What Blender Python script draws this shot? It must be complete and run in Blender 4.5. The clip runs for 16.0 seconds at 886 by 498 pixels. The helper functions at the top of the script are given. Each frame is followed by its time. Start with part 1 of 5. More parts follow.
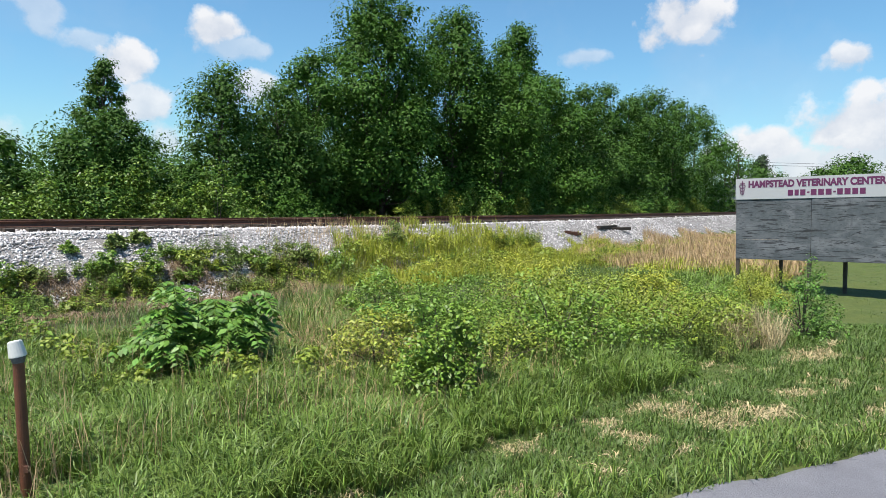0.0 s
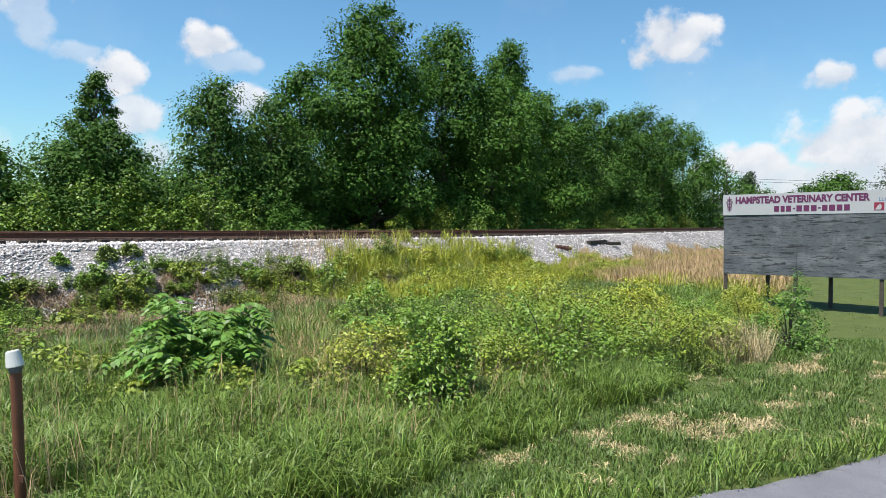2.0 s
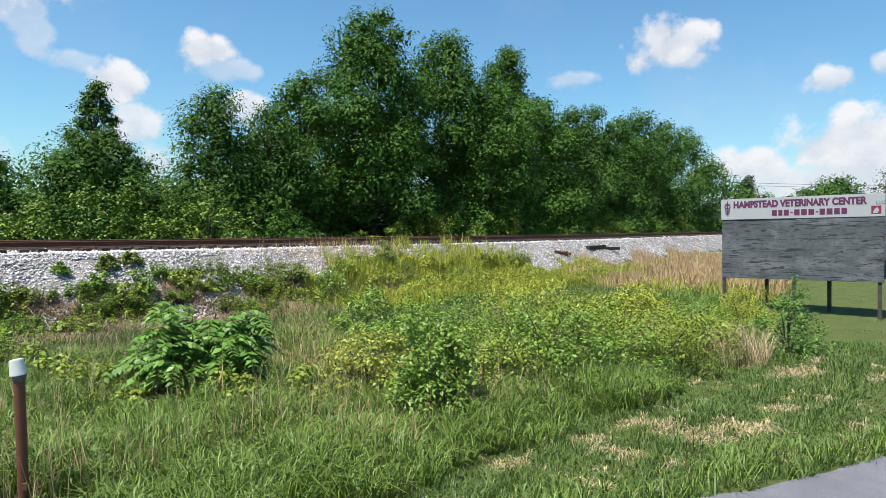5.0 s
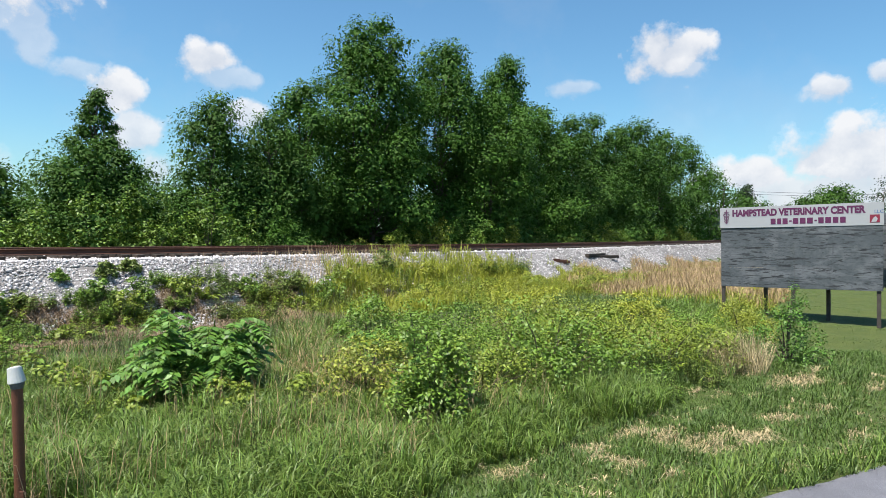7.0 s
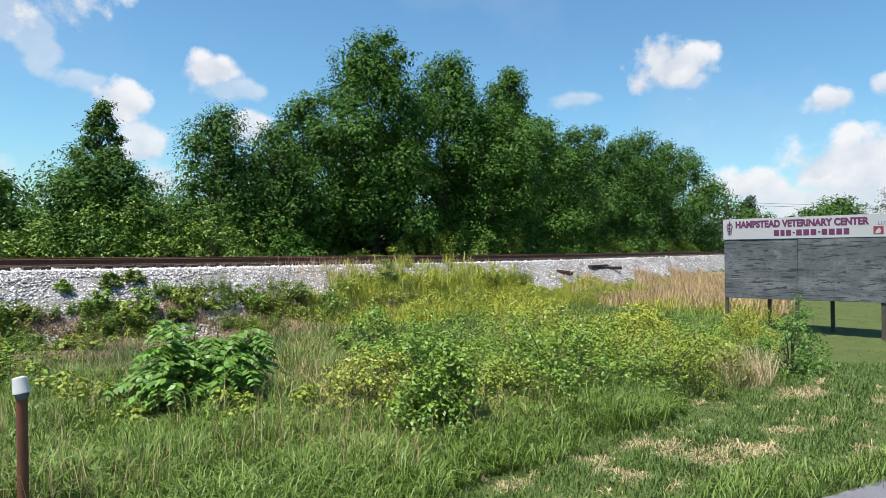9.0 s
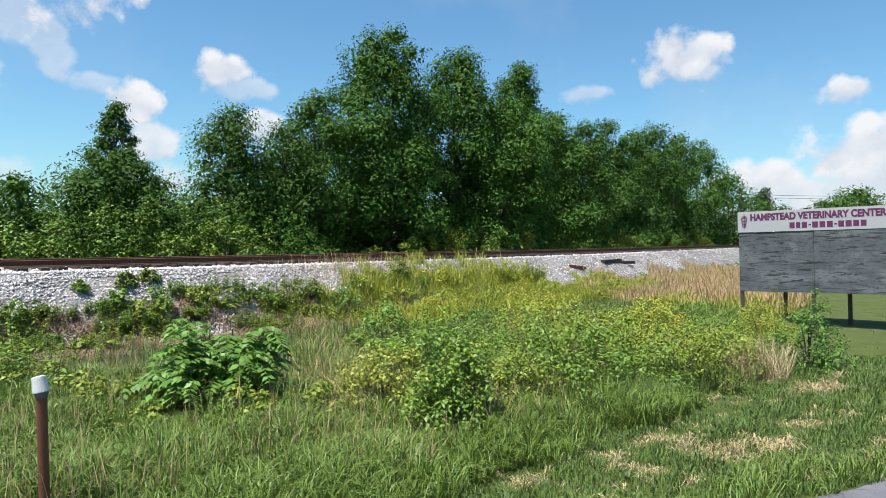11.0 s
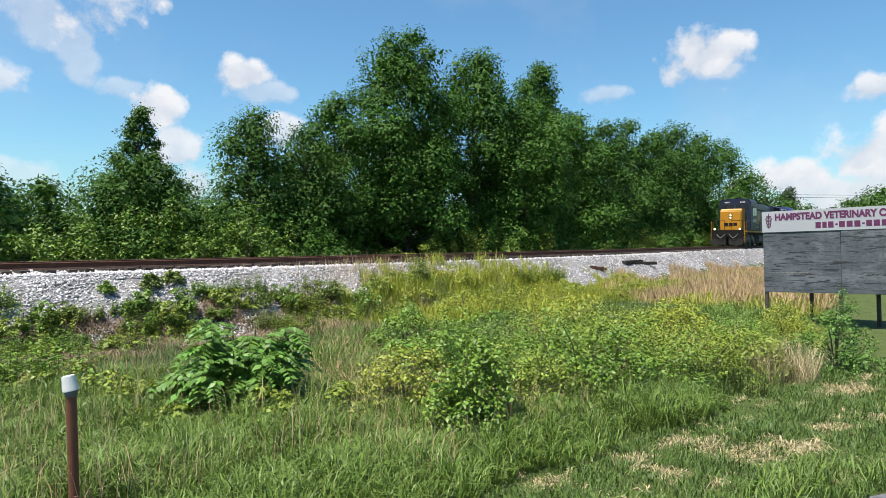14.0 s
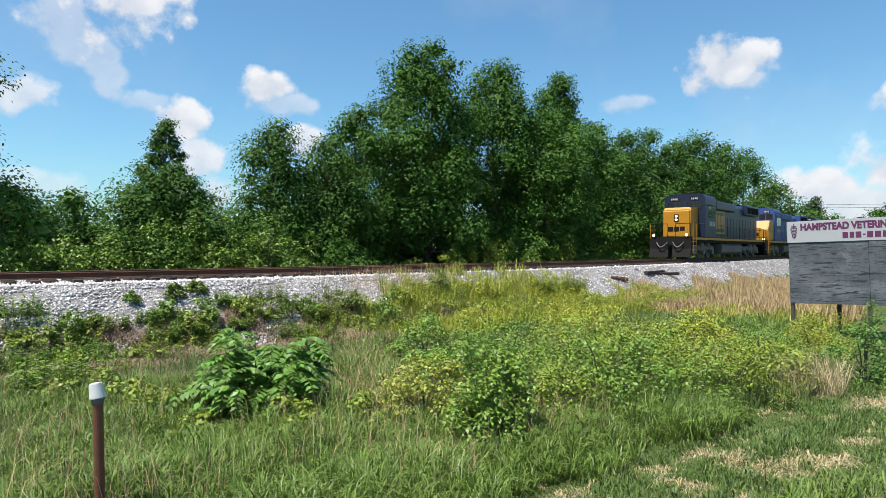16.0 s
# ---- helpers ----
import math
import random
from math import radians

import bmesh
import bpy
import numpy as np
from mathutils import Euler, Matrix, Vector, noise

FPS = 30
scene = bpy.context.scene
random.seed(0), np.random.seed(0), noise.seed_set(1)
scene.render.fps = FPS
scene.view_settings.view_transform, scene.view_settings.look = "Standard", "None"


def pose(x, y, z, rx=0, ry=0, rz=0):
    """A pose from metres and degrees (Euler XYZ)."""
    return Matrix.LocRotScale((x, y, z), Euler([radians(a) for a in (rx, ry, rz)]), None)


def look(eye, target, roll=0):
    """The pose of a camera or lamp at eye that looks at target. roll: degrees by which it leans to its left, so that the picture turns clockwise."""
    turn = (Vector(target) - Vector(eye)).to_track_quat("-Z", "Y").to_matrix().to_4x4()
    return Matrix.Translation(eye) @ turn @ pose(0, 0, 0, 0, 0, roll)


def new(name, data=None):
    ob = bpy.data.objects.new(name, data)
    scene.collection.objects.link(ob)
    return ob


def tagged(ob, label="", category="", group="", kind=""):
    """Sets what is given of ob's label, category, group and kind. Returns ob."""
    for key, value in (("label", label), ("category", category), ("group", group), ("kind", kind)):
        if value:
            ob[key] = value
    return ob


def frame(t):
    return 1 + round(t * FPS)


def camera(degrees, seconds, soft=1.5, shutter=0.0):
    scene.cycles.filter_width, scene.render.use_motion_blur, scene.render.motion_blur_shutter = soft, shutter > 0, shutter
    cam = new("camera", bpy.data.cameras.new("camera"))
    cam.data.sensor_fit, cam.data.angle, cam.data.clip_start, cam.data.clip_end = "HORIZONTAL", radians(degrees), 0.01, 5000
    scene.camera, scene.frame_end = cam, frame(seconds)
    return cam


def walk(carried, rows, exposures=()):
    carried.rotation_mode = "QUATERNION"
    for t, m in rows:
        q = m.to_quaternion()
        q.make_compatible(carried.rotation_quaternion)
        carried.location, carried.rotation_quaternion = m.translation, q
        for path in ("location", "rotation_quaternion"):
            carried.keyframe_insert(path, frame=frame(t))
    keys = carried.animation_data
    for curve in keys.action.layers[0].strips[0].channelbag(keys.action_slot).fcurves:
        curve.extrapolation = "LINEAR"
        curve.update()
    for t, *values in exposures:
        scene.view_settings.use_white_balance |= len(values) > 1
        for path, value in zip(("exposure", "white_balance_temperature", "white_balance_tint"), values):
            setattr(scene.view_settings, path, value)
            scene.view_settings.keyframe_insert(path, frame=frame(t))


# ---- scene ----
cam = camera(70.96, 16.0, soft=0.75)
PATH = [
    (0.0, pose(0.016, 0.185, 2.494, 85.836, -0.668, 0.974)),
    (0.5, pose(0.011, 0.175, 2.495, 86.001, -0.821, 0.937)),
    (1.0, pose(0.004, 0.149, 2.497, 86.164, -0.941, 0.740)),
    (1.5, pose(-0.003, 0.106, 2.494, 86.758, -1.007, 0.355)),
    (2.0, pose(-0.008, 0.064, 2.490, 87.151, -0.988, 0.133)),
    (2.5, pose(-0.008, 0.031, 2.487, 87.315, -0.872, 0.037)),
    (3.0, pose(-0.006, 0.013, 2.489, 87.385, -0.799, -0.003)),
    (3.5, pose(-0.004, 0.006, 2.493, 87.457, -0.738, 0.020)),
    (4.0, pose(0.000, 0.004, 2.498, 87.511, -0.679, 0.056)),
    (6.5, pose(0.005, 0.001, 2.500, 88.195, -0.539, 0.105)),
    (7.0, pose(0.000, -0.000, 2.500, 88.438, -0.700, 0.019)),
    (7.5, pose(0.002, -0.013, 2.504, 88.882, -0.797, 0.027)),
    (8.0, pose(-0.002, -0.018, 2.505, 89.292, -0.848, 0.036)),
    (8.5, pose(-0.008, -0.018, 2.505, 89.475, -0.862, 0.091)),
    (9.0, pose(-0.009, -0.018, 2.503, 89.444, -0.770, 0.274)),
    (11.5, pose(-0.010, -0.017, 2.503, 89.037, -0.021, 1.659)),
    (12.0, pose(-0.011, -0.015, 2.504, 89.018, 0.024, 1.928)),
    (12.5, pose(-0.013, -0.015, 2.504, 89.014, 0.066, 2.191)),
    (13.0, pose(-0.016, -0.021, 2.502, 89.015, 0.075, 2.423)),
    (13.5, pose(-0.021, -0.024, 2.500, 89.082, 0.112, 2.761)),
    (14.0, pose(-0.026, -0.028, 2.498, 89.214, 0.075, 3.150)),
    (14.5, pose(-0.028, -0.033, 2.499, 89.382, 0.066, 3.596)),
    (15.0, pose(-0.030, -0.038, 2.497, 89.638, 0.091, 4.027)),
    (15.5, pose(-0.031, -0.040, 2.496, 89.898, 0.052, 4.499)),
    (16.0, pose(-0.033, -0.045, 2.495, 90.170, 0.051, 4.968)),
]
walk(cam, PATH)

# ---- light ----
SUN_EL, SUN_AZ = radians(66), radians(-130)     # azimuth from +y, clockwise seen from above
sun_way = Vector((math.sin(SUN_AZ) * math.cos(SUN_EL), math.cos(SUN_AZ) * math.cos(SUN_EL), math.sin(SUN_EL)))
sun = new("sun", bpy.data.lights.new("sun", "SUN"))
sun.data.energy, sun.data.angle, sun.data.color = 5.0, radians(0.53), (1.0, 0.95, 0.87)
sun.matrix_world = look(sun_way * 60, (0, 0, 0))
scene.view_settings.exposure = 0.8


def nd(tree, kind, at=(0, 0), **values):
    n = tree.nodes.new(kind)
    n.location = at
    for key, value in values.items():
        if key in n.inputs:
            n.inputs[key].default_value = value
    return n


def calc(tree, op, a, b=None, c=None, clamp=False):
    n = tree.nodes.new("ShaderNodeMath")
    n.operation, n.use_clamp = op, clamp
    for i, v in enumerate((a, b, c)):
        if v is None:
            continue
        if isinstance(v, (int, float)):
            n.inputs[i].default_value = v
        else:
            tree.links.new(v, n.inputs[i])
    return n.outputs[0]


def blend(tree, fac, a, b, kind="MIX"):
    n = tree.nodes.new("ShaderNodeMix")
    n.data_type, n.blend_type = "RGBA", kind
    for socket, v in ((n.inputs[0], fac), (n.inputs[6], a), (n.inputs[7], b)):
        if isinstance(v, (int, float)):
            socket.default_value = v
        elif isinstance(v, tuple):
            socket.default_value = (*v[:3], 1)
        else:
            tree.links.new(v, socket)
    return n.outputs[2]


def make_sky():
    # Clear summer sky with fair-weather cumulus: each row is azimuth, elevation, half width, half height (degrees), density.
    world = bpy.data.worlds.new("sky")
    scene.world = world
    world.use_nodes = True
    t = world.node_tree
    t.nodes.clear()
    out = nd(t, "ShaderNodeOutputWorld")
    back = nd(t, "ShaderNodeBackground")
    sky = nd(t, "ShaderNodeTexSky")
    sky.sky_type, sky.sun_disc = "NISHITA", False
    sky.sun_elevation, sky.sun_rotation = SUN_EL, SUN_AZ
    sky.air_density, sky.dust_density, sky.ozone_density = 1.2, 0.35, 2.4
    where = nd(t, "ShaderNodeTexCoord")
    split = nd(t, "ShaderNodeSeparateXYZ")
    t.links.new(where.outputs["Generated"], split.inputs[0])
    x, y, z = split.outputs
    az = calc(t, "MULTIPLY", calc(t, "ARCTAN2", x, y), 57.2958)
    el = calc(t, "MULTIPLY", calc(t, "ARCSINE", z), 57.2958)
    fine = nd(t, "ShaderNodeTexNoise", Scale=30.0, Detail=9.0, Roughness=0.62)
    t.links.new(where.outputs["Generated"], fine.inputs["Vector"])
    puff = nd(t, "ShaderNodeTexNoise", Scale=9.0, Detail=3.0, Roughness=0.5)
    t.links.new(where.outputs["Generated"], puff.inputs["Vector"])
    billow = nd(t, "ShaderNodeTexVoronoi", Scale=30.0)
    billow.feature = "SMOOTH_F1"
    t.links.new(where.outputs["Generated"], billow.inputs["Vector"])
    swell = calc(t, "MULTIPLY", calc(t, "SUBTRACT", 0.42, billow.outputs["Distance"]), 1.9)
    rough = calc(t, "ADD", calc(t, "MULTIPLY", calc(t, "SUBTRACT", fine.outputs[0], 0.5), 3.2),
                 calc(t, "MULTIPLY_ADD", calc(t, "SUBTRACT", puff.outputs[0], 0.5), 3.4, swell))
    total, lit, weight = None, 0.0, 0.001
    for a, e, w, h, dense in CLOUDS:
        da = calc(t, "DIVIDE", calc(t, "SUBTRACT", az, a), w)
        de = calc(t, "DIVIDE", calc(t, "SUBTRACT", el, e), h)
        r = calc(t, "SQRT", calc(t, "ADD", calc(t, "MULTIPLY", da, da), calc(t, "MULTIPLY", de, de)))
        crisp = calc(t, "MINIMUM", calc(t, "MAXIMUM", calc(t, "MULTIPLY_ADD", de, 1.0, 2.0), 1.1), 3.0)
        m = calc(t, "MULTIPLY", calc(t, "MULTIPLY_ADD", calc(t, "SUBTRACT", 1.05, r), crisp, rough), dense)
        m = calc(t, "MINIMUM", calc(t, "MAXIMUM", m, 0.0), dense)
        lit = calc(t, "MULTIPLY_ADD", m, calc(t, "MULTIPLY_ADD", de, 0.42, 0.62), lit)
        weight = calc(t, "ADD", weight, m)
        total = m if total is None else calc(t, "MAXIMUM", total, m)
    # thin haze and far clouds elsewhere
    wide = nd(t, "ShaderNodeTexNoise", Scale=3.4, Detail=7.0, Roughness=0.58)
    t.links.new(where.outputs["Generated"], wide.inputs["Vector"])
    thin = calc(t, "MULTIPLY", calc(t, "SUBTRACT", wide.outputs[0], 0.52), 1.1, clamp=True)
    total = calc(t, "MAXIMUM", total, thin)
    low = calc(t, "MULTIPLY", calc(t, "SUBTRACT", 8.0, el), 0.02, clamp=True)
    total = calc(t, "MAXIMUM", total, low)
    shade = calc(t, "ADD", calc(t, "DIVIDE", lit, weight), calc(t, "MULTIPLY_ADD", calc(t, "SUBTRACT", fine.outputs[0], 0.5), 1.3, calc(t, "MULTIPLY", swell, 0.45)), clamp=True)
    white = blend(t, shade, (0.31, 0.355, 0.43), (0.53, 0.535, 0.55))
    toned = blend(t, 1.0, sky.outputs[0], (SKY_GAIN * 0.79, SKY_GAIN * 1.15, SKY_GAIN * 1.29), "MULTIPLY")
    mixed = blend(t, calc(t, "SMOOTH_MIN", total, 1.0, 0.2, clamp=True), toned, white)
    t.links.new(mixed, back.inputs[0])
    back.inputs[1].default_value = 1.0
    t.links.new(back.outputs[0], out.inputs[0])


SKY_GAIN = 0.070
CLOUDS = [
    (-31.8, 19.6, 5.4, 3.3, 1.0), (-28.6, 20.8, 2.8, 2.0, 0.95), (-33.6, 14.4, 1.5, 2.6, 0.5), (-36.2, 17.5, 2.4, 3.4, 0.55),
    (-27.9, 10.8, 2.3, 1.9, 1.0), (-26.2, 7.6, 2.6, 2.2, 0.85), (-30.3, 12.2, 2.0, 1.0, 0.45), (-25.0, 5.0, 2.6, 1.8, 0.7),
    (-20.8, 14.2, 2.5, 1.5, 1.0), (-18.6, 12.9, 3.6, 1.1, 0.5), (-17.6, 10.0, 2.4, 1.5, 0.85), (-39.0, 11.8, 3.0, 2.0, 0.75),
    (-38.0, 5.0, 4.0, 1.4, 0.45), (20.9, 15.3, 3.3, 2.0, 1.0), (19.2, 16.2, 2.4, 1.8, 1.0), (21.2, 13.9, 2.2, 0.9, 0.7), (11.2, 12.8, 2.4, 0.8, 0.45),
    (31.6, 11.4, 1.9, 1.0, 0.9), (35.2, 12.2, 1.6, 1.0, 0.8), (25.8, 4.6, 4.2, 2.2, 1.0), (33.0, 6.2, 5.6, 3.0, 1.0),
    (40.0, 5.0, 7.0, 3.0, 1.0), (30.0, 3.0, 9.0, 2.2, 0.9), (-48.0, 9.0, 6.0, 4.0, 0.9), (55.0, 14.0, 7.0, 3.5, 0.9),
]
make_sky()


# ---- materials ----
def surface(name, colors, scale=4.0, fine=40.0, rough=0.8, metal=0.0, bump=0.0, contrast=0.45, per="none", spec=0.35, through_light=0.0, vary=0.75):
    """Procedural material: two noise scales mix three colours, with fine bump; per 'island' or 'object' adds variation piece by piece."""
    m = bpy.data.materials.new(name)
    m.use_nodes = True
    t = m.node_tree
    b = t.nodes["Principled BSDF"]
    where = nd(t, "ShaderNodeTexCoord")
    big = nd(t, "ShaderNodeTexNoise", Scale=scale, Detail=4.0, Roughness=0.6)
    small = nd(t, "ShaderNodeTexNoise", Scale=fine, Detail=5.0, Roughness=0.65)
    for n in (big, small):
        t.links.new(where.outputs["Object"], n.inputs["Vector"])
    f1 = calc(t, "MULTIPLY_ADD", calc(t, "SUBTRACT", big.outputs[0], 0.5), 3.0 * contrast * 2, 0.5, clamp=True)
    f2 = calc(t, "MULTIPLY_ADD", calc(t, "SUBTRACT", small.outputs[0], 0.5), 3.0 * contrast * 2, 0.5, clamp=True)
    c = blend(t, f1, colors[0], colors[1])
    c = blend(t, calc(t, "MULTIPLY", f2, 0.55), c, colors[2])
    if per != "none":
        rnd = nd(t, "ShaderNodeNewGeometry").outputs["Random Per Island"] if per == "island" else nd(t, "ShaderNodeObjectInfo").outputs["Random"]
        dark = calc(t, "MULTIPLY_ADD", rnd, vary, 1.0 - vary * 0.5)
        cmb = nd(t, "ShaderNodeCombineColor")
        for i in range(3):
            t.links.new(dark, cmb.inputs[i])
        c = blend(t, 1.0, c, cmb.outputs[0], "MULTIPLY")
        if per == "island":
            c = blend(t, calc(t, "MULTIPLY", calc(t, "FRACT", calc(t, "MULTIPLY", rnd, 7.31)), 0.6), c, colors[2])
    t.links.new(c, b.inputs["Base Color"])
    b.inputs["Roughness"].default_value, b.inputs["Metallic"].default_value = rough, metal
    b.inputs["Specular IOR Level"].default_value = spec
    if bump:
        bn = nd(t, "ShaderNodeBump", Strength=min(1.0, bump), Distance=0.02)
        t.links.new(small.outputs[0], bn.inputs["Height"])
        t.links.new(bn.outputs[0], b.inputs["Normal"])
    if through_light:
        tr = nd(t, "ShaderNodeBsdfTranslucent")
        t.links.new(c, tr.inputs[0])
        mx = nd(t, "ShaderNodeMixShader")
        mx.inputs[0].default_value = through_light
        t.links.new(b.outputs[0], mx.inputs[1])
        t.links.new(tr.outputs[0], mx.inputs[2])
        t.links.new(mx.outputs[0], t.nodes["Material Output"].inputs[0])
    return m


def leafy(name, a, b, c, rough=0.5, vary=1.1, spec=0.4):
    return surface(name, (a, b, c), 0.7, 9.0, rough, per="island", through_light=0.16, spec=spec, vary=vary)


def glow(name, color, strength):
    m = bpy.data.materials.new(name)
    m.use_nodes = True
    b = m.node_tree.nodes["Principled BSDF"]
    b.inputs["Base Color"].default_value = (*color, 1)
    b.inputs["Emission Color"].default_value = (*color, 1)
    b.inputs["Emission Strength"].default_value = strength
    return m


def plywood():
    """Weathered grey plywood: long dark grain lines, runs of damp and pale worn blotches."""
    m = surface("grey_plywood", ((0.072, 0.083, 0.092), (0.105, 0.116, 0.126), (0.055, 0.063, 0.07)), 1.3, 14, 0.8, bump=0.35, contrast=0.6)
    t = m.node_tree
    where = nd(t, "ShaderNodeTexCoord")
    b = t.nodes["Principled BSDF"]
    c = b.inputs["Base Color"].links[0].from_socket
    for squeeze, size, twist, level, gain, most, tint in (((1.0, 1.0, 2.2), 0.9, 0.6, 0.48, 7.0, 0.9, (0.14, 0.147, 0.16)), ((0.7, 1.0, 6.0), 1.7, 1.6, 0.54, 14.0, 0.95, (0.02, 0.022, 0.025)),
                                                   ((2.6, 1.0, 0.5), 1.1, 0.3, 0.58, 7.0, 0.6, (0.035, 0.039, 0.046)), ((2.4, 1.0, 11.0), 2.2, 1.0, 0.57, 14.0, 0.8, (0.03, 0.033, 0.036))):
        mp = nd(t, "ShaderNodeMapping")
        mp.inputs["Scale"].default_value = squeeze
        t.links.new(where.outputs["Object"], mp.inputs[0])
        grain = nd(t, "ShaderNodeTexNoise", Scale=size, Detail=5.0, Roughness=0.62, Distortion=twist)
        t.links.new(mp.outputs[0], grain.inputs["Vector"])
        f = calc(t, "MULTIPLY", calc(t, "SUBTRACT", grain.outputs[0], level), gain, clamp=True)
        c = blend(t, calc(t, "MULTIPLY", f, most), c, tint)
    t.links.new(c, b.inputs["Base Color"])
    return m


M_SOIL = surface("soil", ((0.075, 0.066, 0.038), (0.055, 0.058, 0.024), (0.035, 0.03, 0.018)), 2.6, 42, 0.95, bump=1.0, contrast=1.0)
M_TURF = surface("turf", ((0.0837, 0.107, 0.0219), (0.0619, 0.0877, 0.0169), (0.0328, 0.0422, 0.0109)), 2.6, 42, 0.95, bump=1.0, contrast=1.0)
M_BED = surface("ballast_bed", ((0.266, 0.253, 0.248), (0.177, 0.164, 0.159), (0.0531, 0.0487, 0.0443)), 1.1, 26, 0.9, bump=1.0, contrast=1.2)
M_STONE = surface("crushed_stone", ((0.47, 0.454, 0.458), (0.319, 0.298, 0.298), (0.538, 0.504, 0.496)), 0.9, 30, 0.85, per="island", vary=1.1)
M_RUST = surface("rusted_steel", ((0.105, 0.0461, 0.0307), (0.154, 0.064, 0.0384), (0.07, 0.0358, 0.0256)), 3, 40, 0.75, 0.25, 0.3)
M_RAILHEAD = surface("worn_rail_steel", ((0.16, 0.12, 0.10), (0.22, 0.19, 0.17), (0.10, 0.06, 0.05)), 2, 30, 0.45, 0.7)
M_TIE = surface("creosoted_wood", ((0.056, 0.04, 0.0304), (0.088, 0.068, 0.052), (0.032, 0.024, 0.02)), 5, 50, 0.9, bump=0.5, per="object")
M_ASPHALT = surface("worn_asphalt", ((0.158, 0.158, 0.179), (0.199, 0.199, 0.223), (0.0829, 0.0829, 0.0917)), 1.2, 70, 0.9, bump=0.8, contrast=0.8)
M_PLYWOOD = plywood()
M_WHITE = surface("white_sign_paint", ((0.366, 0.366, 0.38), (0.339, 0.347, 0.36), (0.38, 0.38, 0.386)), 2, 20, 0.5)
M_PURPLE = surface("purple_lettering", ((0.10, 0.02, 0.07), (0.13, 0.03, 0.09), (0.08, 0.015, 0.055)), 3, 30, 0.5)
M_RED = surface("dark_red_lettering", ((0.22, 0.02, 0.045), (0.18, 0.02, 0.04), (0.25, 0.03, 0.05)), 3, 30, 0.5)
M_BLUE = surface("blue_lettering", ((0.05, 0.12, 0.28), (0.04, 0.1, 0.24), (0.06, 0.14, 0.3)), 3, 30, 0.5)
M_POST = surface("dark_treated_wood", ((0.055, 0.045, 0.04), (0.09, 0.075, 0.06), (0.03, 0.026, 0.024)), 6, 45, 0.9, bump=0.4)
M_PIPE = surface("brown_rusty_pipe", ((0.136, 0.0496, 0.0272), (0.168, 0.064, 0.0336), (0.088, 0.0336, 0.0216)), 9, 60, 0.6, 0.0, 0.25)
M_CAP = surface("white_plastic_cap", ((0.577, 0.569, 0.546), (0.515, 0.507, 0.484), (0.608, 0.601, 0.585)), 14, 60, 0.4)
M_CLAMP = surface("dull_metal_band", ((0.10, 0.10, 0.11), (0.16, 0.16, 0.17), (0.06, 0.06, 0.06)), 10, 60, 0.5, 0.6)
M_BARK = surface("grey_brown_bark", ((0.09, 0.072, 0.055), (0.14, 0.115, 0.09), (0.05, 0.04, 0.03)), 3, 18, 0.95, bump=1.0)
M_LOCUST = leafy("locust_leaves", (0.0438, 0.112, 0.0127), (0.0301, 0.0848, 0.0107), (0.0716, 0.157, 0.0165), 0.62, 0.55, 0.2)
M_MAPLE = leafy("maple_leaves", (0.0388, 0.101, 0.013), (0.0264, 0.0768, 0.0105), (0.0659, 0.136, 0.017), 0.62, 0.55, 0.2)
M_CONIFER = leafy("cedar_foliage", (0.0224, 0.0496, 0.0176), (0.016, 0.04, 0.0144), (0.036, 0.064, 0.02), 0.7)
M_SHRUB = leafy("shrub_leaves", (0.106, 0.198, 0.0209), (0.0759, 0.163, 0.019), (0.167, 0.251, 0.0285), 0.5)
M_VINE = leafy("vine_leaves", (0.147, 0.217, 0.0198), (0.108, 0.178, 0.018), (0.254, 0.289, 0.0343), 0.5)
M_BRAMBLE = leafy("bramble_leaves", (0.192, 0.235, 0.0222), (0.139, 0.2, 0.0185), (0.297, 0.305, 0.0416), 0.5)
M_SUMAC = leafy("sumac_leaves", (0.0705, 0.17, 0.0276), (0.0498, 0.137, 0.0259), (0.132, 0.241, 0.0276), 0.5)
M_WEED = leafy("weed_leaves", (0.109, 0.168, 0.0297), (0.086, 0.137, 0.0258), (0.172, 0.212, 0.0391), 0.5)
M_STEM = surface("green_brown_stems", ((0.084, 0.105, 0.028), (0.07, 0.077, 0.028), (0.049, 0.042, 0.021)), 6, 40, 0.8)
M_GRASS = leafy("lush_grass", (0.0912, 0.176, 0.0243), (0.0647, 0.138, 0.0198), (0.175, 0.229, 0.0417), 0.5)
M_LAWN = leafy("mown_grass", (0.0698, 0.134, 0.0199), (0.0536, 0.113, 0.0176), (0.114, 0.162, 0.0341), 0.5)
M_YELLOWGRASS = leafy("yellow_green_grass", (0.264, 0.315, 0.024), (0.202, 0.281, 0.0205), (0.37, 0.347, 0.047), 0.5)
M_DRY = leafy("dry_grass", (0.406, 0.262, 0.136), (0.315, 0.204, 0.105), (0.451, 0.336, 0.196), 0.8)
M_DEAD = leafy("dead_stalk", (0.234, 0.165, 0.107), (0.162, 0.116, 0.0743), (0.324, 0.239, 0.157), 0.9)
M_STRAW = leafy("straw", (0.392, 0.314, 0.164), (0.329, 0.255, 0.127), (0.439, 0.368, 0.225), 0.8)
M_NAVY = surface("dark_navy_paint", ((0.009, 0.014, 0.036), (0.012, 0.019, 0.046), (0.022, 0.028, 0.044)), 1.5, 22, 0.4, spec=0.35)
